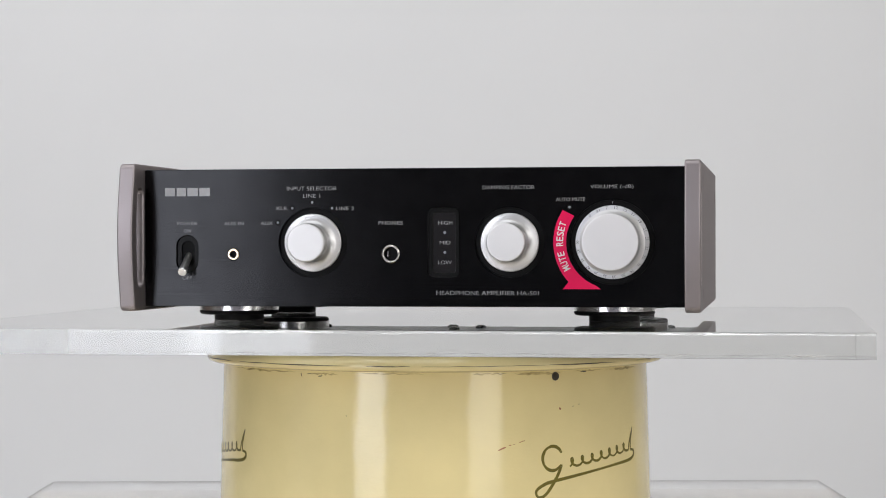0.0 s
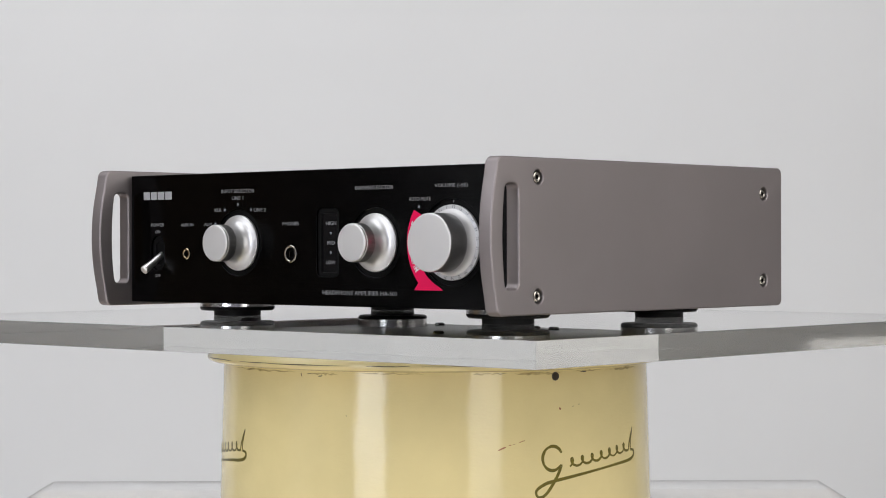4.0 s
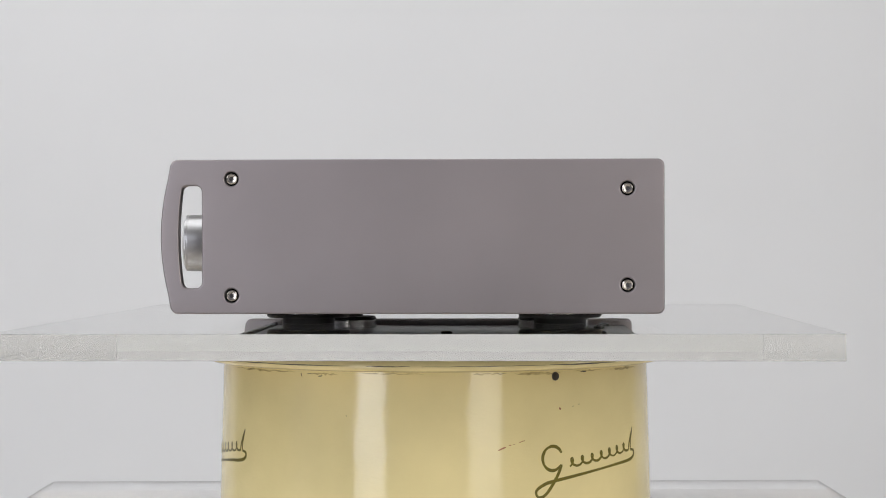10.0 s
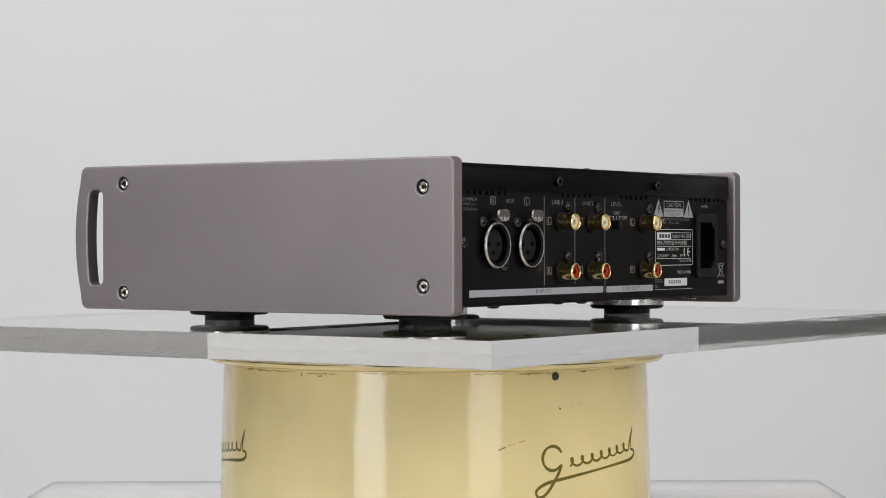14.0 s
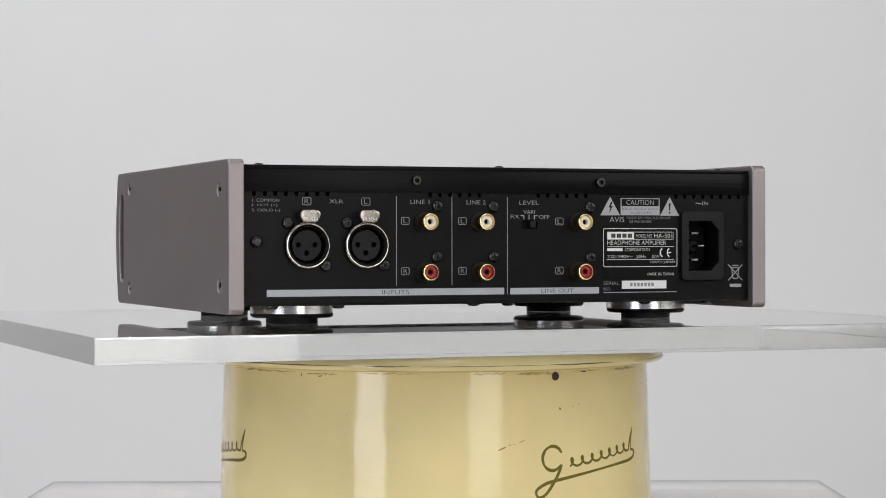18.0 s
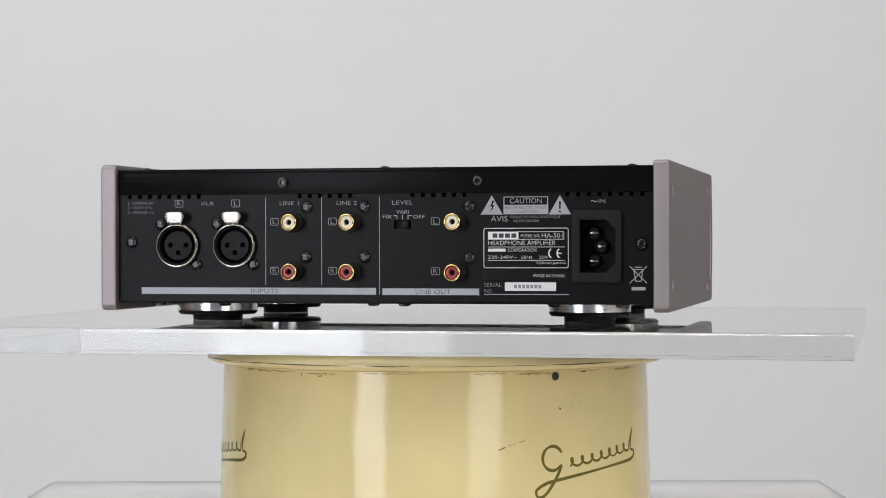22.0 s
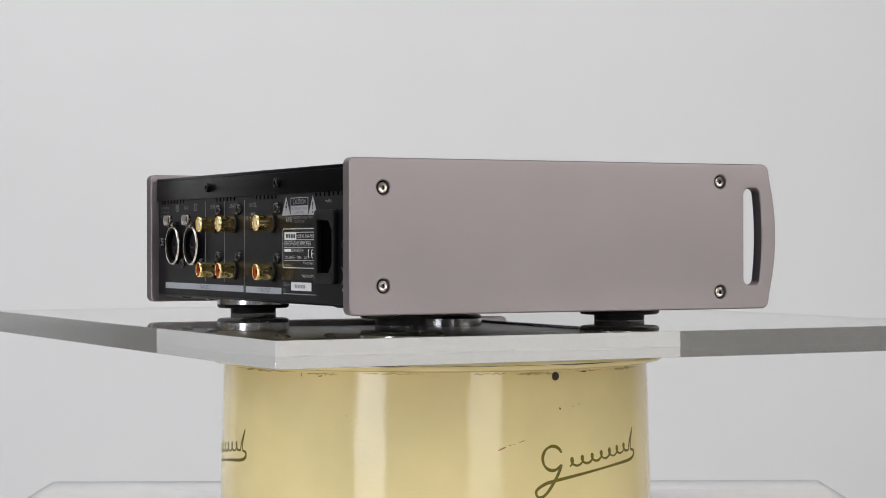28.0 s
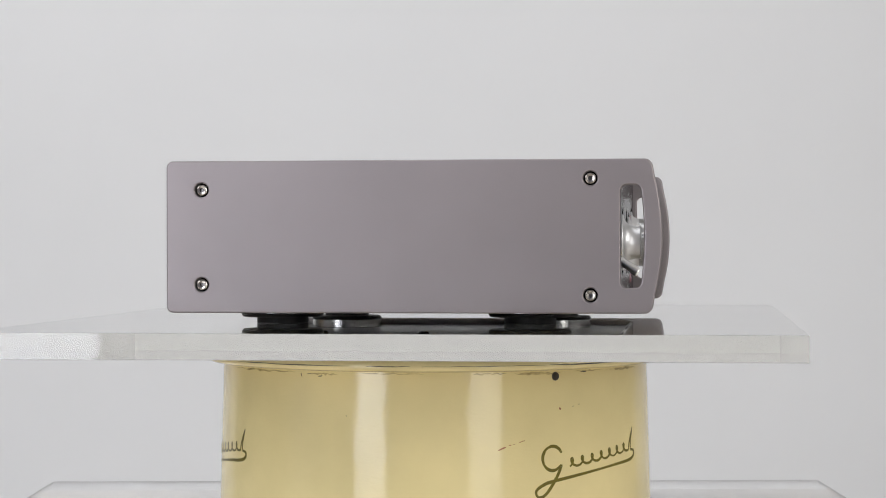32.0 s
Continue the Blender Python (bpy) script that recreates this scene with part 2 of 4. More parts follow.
def spline2(ctrl, steps=6):
    out = []
    n = len(ctrl)
    for i in range(n - 1):
        p0, p1, p2, p3 = (Vector(ctrl[max(min(k, n - 1), 0)]) for k in (i - 1, i, i + 1, i + 2))
        for s in range(steps):
            t = s / steps
            q = 0.5 * (2 * p1 + (p2 - p0) * t + (2 * p0 - 5 * p1 + 4 * p2 - p3) * t * t + (3 * p1 - p0 - 3 * p2 + p3) * t ** 3)
            out.append((q.x, q.y))
    out.append(tuple(ctrl[-1]))
    return out


FRONT_Y, REAR_Y = -103.0, 109.0
front3 = lambda u, v, h=0.0: (u, FRONT_Y - h, v)
rear3 = lambda u, v, h=0.0: (u, REAR_Y + h, v)
WORDS = []


def words(text, x0, x1, z0, z1, face, material, parent, lift=0.0, turn=0.0, name="lettering"):
    """Printed words that fill a box on the front or the rear (millimetres)."""
    WORDS.append((text, min(x0, x1), max(x0, x1), min(z0, z1), max(z0, z1), face, material, parent, lift, turn, name))


def print_words():
    made = []
    for row in WORDS:
        cu = bpy.data.curves.new("lettering", "FONT")
        cu.body, cu.size, cu.resolution_u, cu.offset = row[0], 1.0, 3, 0.014 if row[10] == "sticker_letter" else -0.010
        made.append(new("lettering_curve", cu))
    bpy.context.view_layer.update()
    deps = bpy.context.evaluated_depsgraph_get()
    for ob, (text, x0, x1, z0, z1, face, material, parent, lift, turn, name) in zip(made, WORDS):
        me = bpy.data.meshes.new_from_object(ob.evaluated_get(deps))
        co = np.empty(len(me.vertices) * 3, dtype=np.float32)
        me.vertices.foreach_get("co", co)
        co = co.reshape(-1, 3)
        lo, hi = co.min(0), co.max(0)
        u = (co[:, 0] - lo[0]) / (hi[0] - lo[0]) - 0.5
        v = (co[:, 1] - lo[1]) / (hi[1] - lo[1]) - 0.5
        u, v = u * (x1 - x0), v * (z1 - z0)
        c, s = math.cos(radians(turn)), math.sin(radians(turn))
        u, v = c * u - s * v, s * u + c * v
        cx, cz = (x0 + x1) / 2, (z0 + z1) / 2
        if face == "front":
            xyz = np.stack([cx + u, np.full(len(u), FRONT_Y - 0.06 - lift), cz + v], 1)
        else:
            xyz = np.stack([cx - u, np.full(len(u), REAR_Y + 0.06 + lift), cz + v], 1)
        me.vertices.foreach_set("co", (xyz * MM).astype(np.float32).ravel())
        me.materials.clear()
        me.materials.append(material)
        me.update()
        o = new(name, me)
        o.parent = parent
        bpy.data.objects.remove(ob)


# ---------------------------------------------------------------- studio
def grid_sheet(name, rows, material):
    bm = bmesh.new()
    vs = [[bm.verts.new(p) for p in r] for r in rows]
    for a, b in zip(vs, vs[1:]):
        for i in range(len(a) - 1):
            bm.faces.new((a[i], a[i + 1], b[i + 1], b[i]))
    return finish(name, bm, material, smooth=60)


TABLE = 0.752
prof = [(y, 0.004) for y in (0.2, 0.5, 0.8)]
for i in range(1, 13):
    a = radians(90 * i / 12)
    prof.append((0.9 + 0.6 * math.sin(a), 0.004 + 0.6 * (1 - math.cos(a))))
prof += [(1.5, 1.0), (1.5, 1.5), (1.5, 2.0), (1.5, 2.6)]
# the paper bends forward at both sides: (x, shift in y)
wings = [(x, -0.25 * max(abs(x) - 0.9, 0) ** 1.6) for x in (-1.6, -1.45, -1.3, -1.1, -0.9, -0.5, 0, 0.5, 0.9, 1.1, 1.3, 1.45, 1.6)]
paper = grid_sheet("backdrop", [[(x, y + dy * (y - 0.2) / 1.3, z) for x, dy in wings] for y, z in prof], M_PAPER)
mod = paper.modifiers.new("thickness", "SOLIDIFY")
mod.thickness, mod.offset = 0.002, -1
tagged(paper, "seamless pale grey backdrop paper hanging behind the cream drum", "backdrop", kind="structure")


def wall(name, x0, x1, y0, y1, z0, z1, material, label, category):
    bm = rbox(x0, x1, y0, y1, z0, z1)
    return tagged(finish(name, bm, material, smooth=0), label, category, kind="structure")


RX, RY0, RY1, RZ = 2.6, -3.4, 1.9, 2.75
# Room shell is unseen; wall colours are chosen for what the metal reflects
wall("floor", -RX, RX, RY0, RY1, -0.1, 0.0, M_FLOOR, "plain studio floor under the table", "floor")
wall("wall_north", -RX, RX, RY1, RY1 + 0.1, -0.1, RZ + 0.1, M_WALL, "plain light grey studio wall behind the backdrop", "wall")
wall("wall_south", -RX, RX, RY0 - 0.1, RY0, -0.1, RZ + 0.1, M_WALLB, "unseen pale blue-grey wall added behind the camera to tint reflections", "wall")
wall("wall_west", -RX - 0.1, -RX, RY0, RY1, -0.1, RZ + 0.1, M_WALLD, "unseen charcoal wall added to darken reflections", "wall")
wall("wall_east", RX, RX + 0.1, RY0, RY1, -0.1, RZ + 0.1, M_WALLG, "unseen mid grey wall added at the side", "wall")
wall("ceiling", -RX, RX, RY0, RY1, RZ, RZ + 0.1, M_WALL, "plain light grey studio ceiling", "ceiling")


def wooden_door():
    d = new("door_1")
    d.location = (-RX, 0.33, 0)
    tagged(d, "closed brown wooden door in the side wall", "door", kind="structure")
    finish("door_leaf", rbox(0.004, 0.04, -0.42, 0.42, 0.01, 2.04, 0.004), M_WOOD, d)
    for y0, y1 in ((-0.50, -0.425), (0.425, 0.50)):
        finish("door_frame", rbox(0.002, 0.06, y0, y1, 0.0, 2.05, 0.004), M_WOOD, d)
    finish("door_frame", rbox(0.002, 0.06, -0.50, 0.50, 2.05, 2.13, 0.004), M_WOOD, d)


wooden_door()


def side_table():
    t = new("table")
    t.location = (0, -0.25, 0)
    tagged(t, "pale beige table with a polished top under the clear base plate", "table")
    finish("tabletop", rbox(-0.62, 0.62, -0.61, 0.465, TABLE - 0.03, TABLE, 0.004), M_TABLE, t)
    for x in (-0.55, 0.55):
        for y in (-0.54, 0.40):
            finish("leg", rbox(x - 0.025, x + 0.025, y - 0.025, y + 0.025, 0.0, TABLE - 0.03, 0.003), M_TABLE, t)


side_table()


def foam_board():
    """Unseen white foam board on two feet, added below the turning plate's level to brighten its edges."""
    b = new("added_reflector_board")
    b.location = (-2.25, -1.3, 0)
    tagged(b, "low white foam board along the charcoal wall, unseen, added as a reflector", "reflector")
    finish("board", rbox(-0.008, 0.008, -0.9, 0.9, 0.03, 0.85, 0.001), M_FOAM, b)
    for y in (-0.7, 0.7):
        finish("foot", rbox(-0.12, 0.12, y - 0.02, y + 0.02, 0.0, 0.03, 0.003), M_BOX, b)


foam_board()


def softbox(eye, target, w, h, stand, label):
    """Fabric box round a lamp; its open front faces the lamp's way."""
    box = new("softbox")
    box.matrix_world = look(eye, target)
    tagged(box, label, "softbox", "softboxes round the table")
    t = 0.012
    for x0, x1, y0, y1 in ((-w / 2 - t, -w / 2, -h / 2 - t, h / 2 + t), (w / 2, w / 2 + t, -h / 2 - t, h / 2 + t),
                           (-w / 2, w / 2, -h / 2 - t, -h / 2), (-w / 2, w / 2, h / 2, h / 2 + t)):
        finish("side_panel", rbox(x0, x1, y0, y1, -0.015, 0.14, 0.002), M_BOX, box)
    finish("back_panel", rbox(-w / 2 - t, w / 2 + t, -h / 2 - t, h / 2 + t, 0.14, 0.16, 0.002), M_BOX, box)
    if stand:
        pole = lathe([(0, -eye[2]), (0.16, -eye[2]), (0.16, -eye[2] + 0.02), (0.018, -eye[2] + 0.05), (0.014, 0.0), (0, 0.0)], 20)
        p = finish("stand", pole, M_BOX, box)
        p.matrix_parent_inverse = box.matrix_world.inverted()
        back = box.matrix_world @ Vector((0, 0, 0.185))
        p.location = (back.x, back.y, eye[2])


for lamp_name, eye, target, w, h, watts, tint in LAMPS:
    softbox(eye, target, w, h, lamp_name.startswith("strip"),
            "tall black fabric studio strip softbox" if lamp_name.startswith("strip") else "wide black fabric softbox, an unseen fill light added to the room")


# ---------------------------------------------------------------- the stand: clear base, cream drum, turning plate
def clear_base():
    bm = rbox(-0.2537, 0.2537, -0.2537, 0.2537, TABLE, TABLE + 0.010)
    ob = finish("base_plate", bm, M_BASE, smooth=0)
    # Opaque grey edges give the clear base its dark outline
    ob.data.materials.append(M_GREYEDGE)
    for f in ob.data.polygons:
        f.material_index = 0 if abs(f.normal.z) > 0.9 else 1
    ob.visible_shadow = False
    tagged(ob, "square clear acrylic base plate carrying the cream drum", "plate")


clear_base()
DRUM_FOOT = -118.0


def drum_r(z):
    return 114.5 + 1.8 * (-30 - z) / 67


def drum3(deg, z, h=0.0):
    r = drum_r(z) + h
    return (r * math.sin(radians(deg)), -r * math.cos(radians(deg)), z)


def arc3(s, z, h=0.0):
    return drum3(math.degrees(s / 115.0), z, h)


def emblem(root, turn):
    """Olive transfer on the enamel: a looped swash with a row of waves over a long underline."""
    k = math.radians(1) * 115.0
    loop = [(30.2 + 2.9 * math.cos(radians(q)), -67.2 + 6.0 * math.sin(radians(q))) for q in range(25, 330, 22)]
    tail = [(32.7, -71.2), (31.2, -77.0), (28.2, -84.6), (26.0, -86.0), (25.4, -82.8), (27.8, -79.8), (31.1, -78.3), (41.8, -75.4), (52.0, -73.3), (59.8, -72.0), (62.4, -70.0), (62.3, -67.6), (60.6, -67.0)]
    waves = []
    for i in range(85):
        q = i / 84
        up = math.sin(q * 7 * 2 * math.pi - 0.9)
        waves.append((34.8 + 24.0 * q + 1.0 * math.cos(q * 7 * 2 * math.pi - 0.9), -70.2 + 5.2 * q + 2.1 * up))
    waves += [(59.8, -63.4), (61.9, -55.9), (60.6, -62.8), (60.6, -66.8)]
    strokes = ((loop + tail, 1.55, 5), (waves, 1.2, 2))
    for ctrl, w, steps in strokes:
        line = spline2([(a * k, z) for a, z in ctrl], steps)
        width = (lambda q, w=w: w * (0.75 + 0.35 * abs(math.sin(q * 19))))
        o = part("emblem_stroke", ribbon(line, width, arc3, 0.06), M_OLIVE, root, "olive gold painted swash transfer")
        o.rotation_euler = (0, 0, radians(turn))


def drum():
    root = new("drum")
    root.location = (0, 0, TOP)
    tagged(root, "cream enamelled metal drum with olive swash transfers and chipped rim", "drum")
    wallp = [(108.0, -16.0), (drum_r(-22), -22.0), (drum_r(-30), -30.0)] + [(drum_r(z), z) for z in (-45, -60, -75, -90, -105, -116)]
    wallp += [(drum_r(-118) + 0.5, -117.6), (drum_r(-118), DRUM_FOOT), (108.0, DRUM_FOOT), (108.0, -60), (107.5, -16.2)]
    part("shell", lathe(wallp, 160), M_CREAM, root)
    lip = [(106.0, -15.6), (113.5, -15.2), (117.5, -15.4), (120.5, -16.6), (122.4, -18.6), (123.1, -20.2), (123.1, -21.2), (122.4, -22.2), (120.8, -22.9), (118.0, -23.1),
           (115.8, -23.2), (114.3, -23.6), (110.0, -22.5), (106.0, -17.0)]
    part("rim", lathe(lip, 160), M_CREAM, root, "rolled cream rim with worn dark edge")
    # worn edge of the rim in broken stretches
    rng = random.Random(4)
    rim3 = lambda deg, z, h=0.0: ((123.2 + h) * math.sin(radians(deg)), -(123.2 + h) * math.cos(radians(deg)), z)
    a = -100.0
    while a < 100:
        span = rng.uniform(9, 34)
        w0 = rng.choice((0.05, 0.10, 0.28))
        pts = [(a + span * i / 10, -20.3 + rng.uniform(-0.12, 0.12)) for i in range(11)]
        bm = bmesh.new()
        prev = None
        for i, (d, z) in enumerate(pts):
            hw = w0 * math.sin(math.pi * (i + 0.3) / 10.6) * rng.uniform(0.4, 1.0) + 0.05
            row = [bm.verts.new(rim3(d, z + hw, 0.03)), bm.verts.new(rim3(d, z - hw, 0.06))]
            if prev:
                bm.faces.new((prev[0], row[0], row[1], prev[1]))
            prev = row
        part("chipped_edge", bm, M_CHIP, root)
        a += span + rng.uniform(-2, 11)
    # ragged grimy patches under the rim, with the rim's shade put into their colour
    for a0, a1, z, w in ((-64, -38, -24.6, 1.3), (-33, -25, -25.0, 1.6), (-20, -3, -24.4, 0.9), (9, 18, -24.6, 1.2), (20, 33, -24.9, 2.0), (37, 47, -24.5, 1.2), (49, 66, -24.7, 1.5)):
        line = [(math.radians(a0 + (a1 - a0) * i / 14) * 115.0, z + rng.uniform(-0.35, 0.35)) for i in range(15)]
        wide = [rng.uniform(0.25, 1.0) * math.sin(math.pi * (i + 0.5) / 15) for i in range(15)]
        part("grime_and_shade", ribbon(line, (lambda q, w=w, wide=wide: w * wide[min(int(q * 14 + 0.5), 14)]), arc3, 0.02), M_GRIMESHADE, root, "grimy brown patches with the rim's shade painted in")
    for turn in (0, 120, -120):
        emblem(root, turn)
    rivet = lathe([(0, 0.75), (1.0, 0.7), (1.45, 0.35), (1.5, 0.1), (2.15, 0.12), (2.3, -0.6)], 24, "y-", (0, -drum_r(-26.6), -26.6))
    o = part("rivet", rivet, M_CHIP, root, "small dark rivet under the rim")
    o.rotation_euler = (0, 0, radians(31.4))
    k = math.radians(1) * 115.0
    for mat_, w, pts in ((M_RUST, 0.75, [(15.5, -62.2), (16.6, -61.2), (17.4, -60.7)]), (M_RUST, 0.4, [(18.2, -60.0), (18.8, -59.7)]), (M_RUST, 0.35, [(19.4, -59.4), (19.8, -59.2)]),
                         (M_RUST, 0.4, [(20.9, -58.6), (22.4, -57.7)]), (M_RUST, 1.0, [(32.4, -42.3), (32.9, -43.2)]), (M_CHIP, 0.45, [(38.6, -41.2), (38.9, -41.0)]),
                         (M_CHIP, 0.35, [(36.6, -42.0), (36.9, -41.8)]), (M_CHIP, 0.6, [(-35.9, -24.9), (-35.6, -26.8)]), (M_CHIP, 0.5, [(-30.6, -26.3), (-29.2, -26.0)]),
                         (M_CHIP, 0.7, [(39.6, -24.7), (41.5, -24.9)]), (M_CHIP, 0.3, [(-22.6, -45.3), (-22.3, -45.5)]), (M_CHIP, 0.35, [(-34.0, -25.3), (-32.6, -25.1)])):
        line = spline2([(a * k, z) for a, z in pts], 4)
        part("scratch", ribbon(line, (lambda q, w=w: w * (0.35 + 0.65 * math.sin(math.pi * min(max(q, 0.1), 0.9)))), arc3, 0.03), mat_, root)


drum()


def turning_plate():
    root = new("turning_plate")
    root.location = (0, 0, TOP)
    tagged(root, "thick clear acrylic turntable plate carrying the amplifier", "plate")
    o = part("acrylic_sheet", rbox(-227.0, 226.5, -188.5, 186.5, -11.8, 0.0, 0.09, 1), M_ACRYLIC, root, smooth=0)
    o.data.materials.append(M_EDGE)
    o.data.materials.append(M_EDGE_SHORT)
    for f in o.data.polygons:
        f.material_index = 0 if abs(f.normal.z) > 0.9 else 2 if abs(f.normal.x) > 0.9 else 1
    part("platter", lathe([(0, -11.9), (105.0, -11.9), (106.0, -12.3), (106.0, -14.6), (105.0, -15.0), (0, -15.0)], 128), M_DISC, root,
         "pale round platter under the clear sheet")
    return root


PLATE = turning_plate()


# ---------------------------------------------------------------- the amplifier
AMP = new("headphone_amplifier")
AMP.location = (3.9 * MM, 0, TOP)
tagged(AMP, "black headphone amplifier with thick gunmetal side plates and silver knobs", "amplifier")
XL, XR = -135.4, 136.1
SCREWS = ((-91.1, 70.2), (-91.1, 14.8), (96.4, 65.4), (96.4, 19.7))


def side_outline():
    """Side plate seen from its side (y, z): bowed handle end at the front, square rear."""
    z0, z1, back = 6.1, 79.4, 113.8
    pts = []
    for cy, cz, a0, r in ((back - 3.2, z1 - 3.2, 90, 3.2), (back - 3.2, z0 + 3.2, 0, 3.2)):
        for i in range(7):
            a = radians(a0 - 90 * i / 6)
            pts.append((cy + r * math.cos(a), cz + r * math.sin(a)))
    for i in range(7):
        a = radians(270 - 72 * i / 6)
        pts.append((-116.4 + 4.2 * math.cos(a), z0 + 4.2 + 4.2 * math.sin(a)))
    for i in range(1, 16):
        q = i / 16
        pts.append((-120.5 - 4.4 * (1 - (2 * q - 1) ** 2), z0 + 5.6 + (z1 - z0 - 11.2) * q))
    for i in range(7):
        a = radians(162 - 72 * i / 6)
        pts.append((-116.4 + 4.2 * math.cos(a), z1 - 4.2 + 4.2 * math.sin(a)))
    return pts


def slot_outline():
    """Handle slot (y, z): straight at the rear, bowed like the plate's front edge."""
    y0, y1, z0, z1, r = -114.9, -105.3, 18.3, 67.0, 3.0
    pts = rrect2(y0, y1, z0, z1, r, 5)
    bow = [(y0 - 1.4 * (1 - (2 * i / 12 - 1) ** 2), z1 - r - (z1 - z0 - 2 * r) * i / 12) for i in range(1, 12)]
    return pts[:12] + bow + pts[12:]


def cap_screw(parent):
    """Hexagon socket screw, at the origin, head towards +x."""
    bm = lathe([(0, -1.2), (1.0, -1.2), (1.05, 0.05), (2.0, 0.25), (2.55, 0.0), (2.75, -0.5), (2.75, -3.2)], 24)
    bmesh.ops.rotate(bm, cent=(0, 0, 0), matrix=Matrix.Rotation(radians(90), 3, "Y"), verts=bm.verts)
    o = part("screw", bm, M_SCREW, parent, "nickel hexagon socket screw")
    # Socket floor in darker nickel: the shade of the hole goes into the colour
    o.data.materials.append(M_DULL)
    for f in o.data.polygons:
        f.material_index = 1 if f.center.yz.length < 1.04 * MM else 0
    return o


def side_plate(sign):
    holes = [slot_outline()] + [circle2(y, z, 3.35, 28) for y, z in SCREWS]
    x_in = XR if sign > 0 else -XL
    to3 = lambda u, v, h: (sign * (x_in + h), u, v)
    plate = part("side_plate", sheet(side_outline(), holes, 7.75, to3, 0.9, 3), M_SIDE, AMP, "thick gunmetal anodised side plate with a handle slot", 40)
    first = None
    for y, z in SCREWS:
        # Black cup in the grey plate paints the shade round the sunken screw
        cup = lathe([(0, 0.0), (3.3, 0.0), (3.3, 0.6)], 24)
        bmesh.ops.rotate(cup, cent=(0, 0, 0), matrix=Matrix.Rotation(radians(90), 3, "Y"), verts=cup.verts)
        c = part("screw_recess", cup, M_DARK, plate)
        c.matrix_basis = pose(sign * (x_in + 3.4) * MM, y * MM, z * MM, 0, 0, 0 if sign > 0 else 180)
        s = cap_screw(plate) if first is None else again(first)
        first = first or s
        s.matrix_basis = pose(sign * (x_in + 6.8) * MM, y * MM, z * MM, 37 * y + z, 0, 0 if sign > 0 else 180)
    return plate


side_plate(1)
side_plate(-1)

# casing between the plates
part("chassis", rbox(XL + 0.1, XR - 0.1, -100.6, 92.0, 10.4, 74.9, 0.6), M_DARK, AMP, "black painted steel casing")
part("top_cover", rbox(XL + 0.2, XR - 0.2, -100.5, 110.0, 74.9, 76.9, 0.5), M_HOOD, AMP, "black brushed top cover")
part("rear_flange", rbox(XL + 0.2, XR - 0.2, 108.6, 110.2, 64.2, 75.0, 0.3), M_HOOD, AMP, "black brushed lip of the cover folded over the rear")
part("bottom_plate", rbox(XL + 0.2, XR - 0.2, -100.5, 109.0, 9.8, 10.6, 0.3), M_BLACK, AMP)

# front panel with its openings
KNOBS = ((-48.8, 39.9, 17.3), (50.0, 39.9, 17.3), (100.4, 39.9, 20.8))
openings = [circle2(x, z, r, 48) for x, z, r in KNOBS]
openings += [rrect2(9.2, 25.1, 22.8, 57.1, 3.2), rrect2(-119.0, -107.7, 25.2, 43.8, 5.5, 8), circle2(-89.5, 34.2, 3.1, 24), circle2(-9.3, 34.3, 4.6, 28)]
part("front_panel", sheet([(XL + 0.2, 8.2), (XR - 0.2, 8.2), (XR - 0.2, 76.6), (XL + 0.2, 76.6)], openings, 2.3, lambda u, v, h: (u, FRONT_Y + 2.3 - h, v), 0.18, 1),
     M_PANEL, AMP, "black horizontally brushed aluminium front panel")


def round_recess(x, z, r):
    part("knob_recess", lathe([(0, 0.0), (r - 0.15, 0.0), (r - 0.05, 0.9), (r - 0.05, 0.0)], 48, "y-", (x, FRONT_Y + 1.6, z)), M_DARK, AMP)


for x, z, r in KNOBS:
    round_recess(x, z, r)


def ribbed_side(cap, start=0.0):
    """Ribbed side in darker metal, its shade put into the colour; satin finish on the face."""
    cap.data.materials.append(M_RIBS)
    for f in cap.data.polygons:
        f.material_index = 1 if abs(f.normal.y) < 0.5 and f.center.y < -start * MM else 0


def bell_knob(x, z):
    knob = new("knob")
    knob.parent = AMP
    knob.location = (x * MM, FRONT_Y * MM, z * MM)
    knob["label"] = "silver satin aluminium knob with flared skirt and knurled cap"
    skirt = [(0, -1.2), (14.2, -1.2), (14.45, -0.8), (14.45, 0.2), (14.1, 0.6), (12.2, 1.0), (10.8, 1.7), (9.7, 2.8), (8.9, 4.4), (8.5, 6.4), (8.4, 8.8), (8.4, 9.6)]
    part("skirt", lathe(skirt, 64, "y-"), M_KNOB, knob)
    bm = bmesh.new()
    segs = 160
    rings = []
    for r, h, kn in ((8.4, 9.2, 0), (9.2, 9.4, 0), (9.55, 9.8, 1), (9.55, 14.6, 1), (9.35, 14.9, 0), (9.2, 15.1, 0), (9.2, 15.5, 0), (9.4, 15.7, 0), (9.4, 16.2, 0), (9.05, 16.75, 0), (8.4, 17.0, 0)):
        rings.append([bm.verts.new(((r - (0.16 if kn and i % 2 else 0)) * math.cos(2 * math.pi * i / segs), -h, (r - (0.16 if kn and i % 2 else 0)) * math.sin(2 * math.pi * i / segs)))
                      for i in range(segs)])
    for a, b in zip(rings, rings[1:]):
        for i in range(segs):
            j = (i + 1) % segs
            bm.faces.new((a[i], a[j], b[j], b[i]))
    bm.faces.new(rings[-1])
    ribbed_side(part("cap", bm, M_CAP, knob, "knurled satin cap", 25))


bell_knob(-48.8, 39.9)
bell_knob(50.0, 39.9)


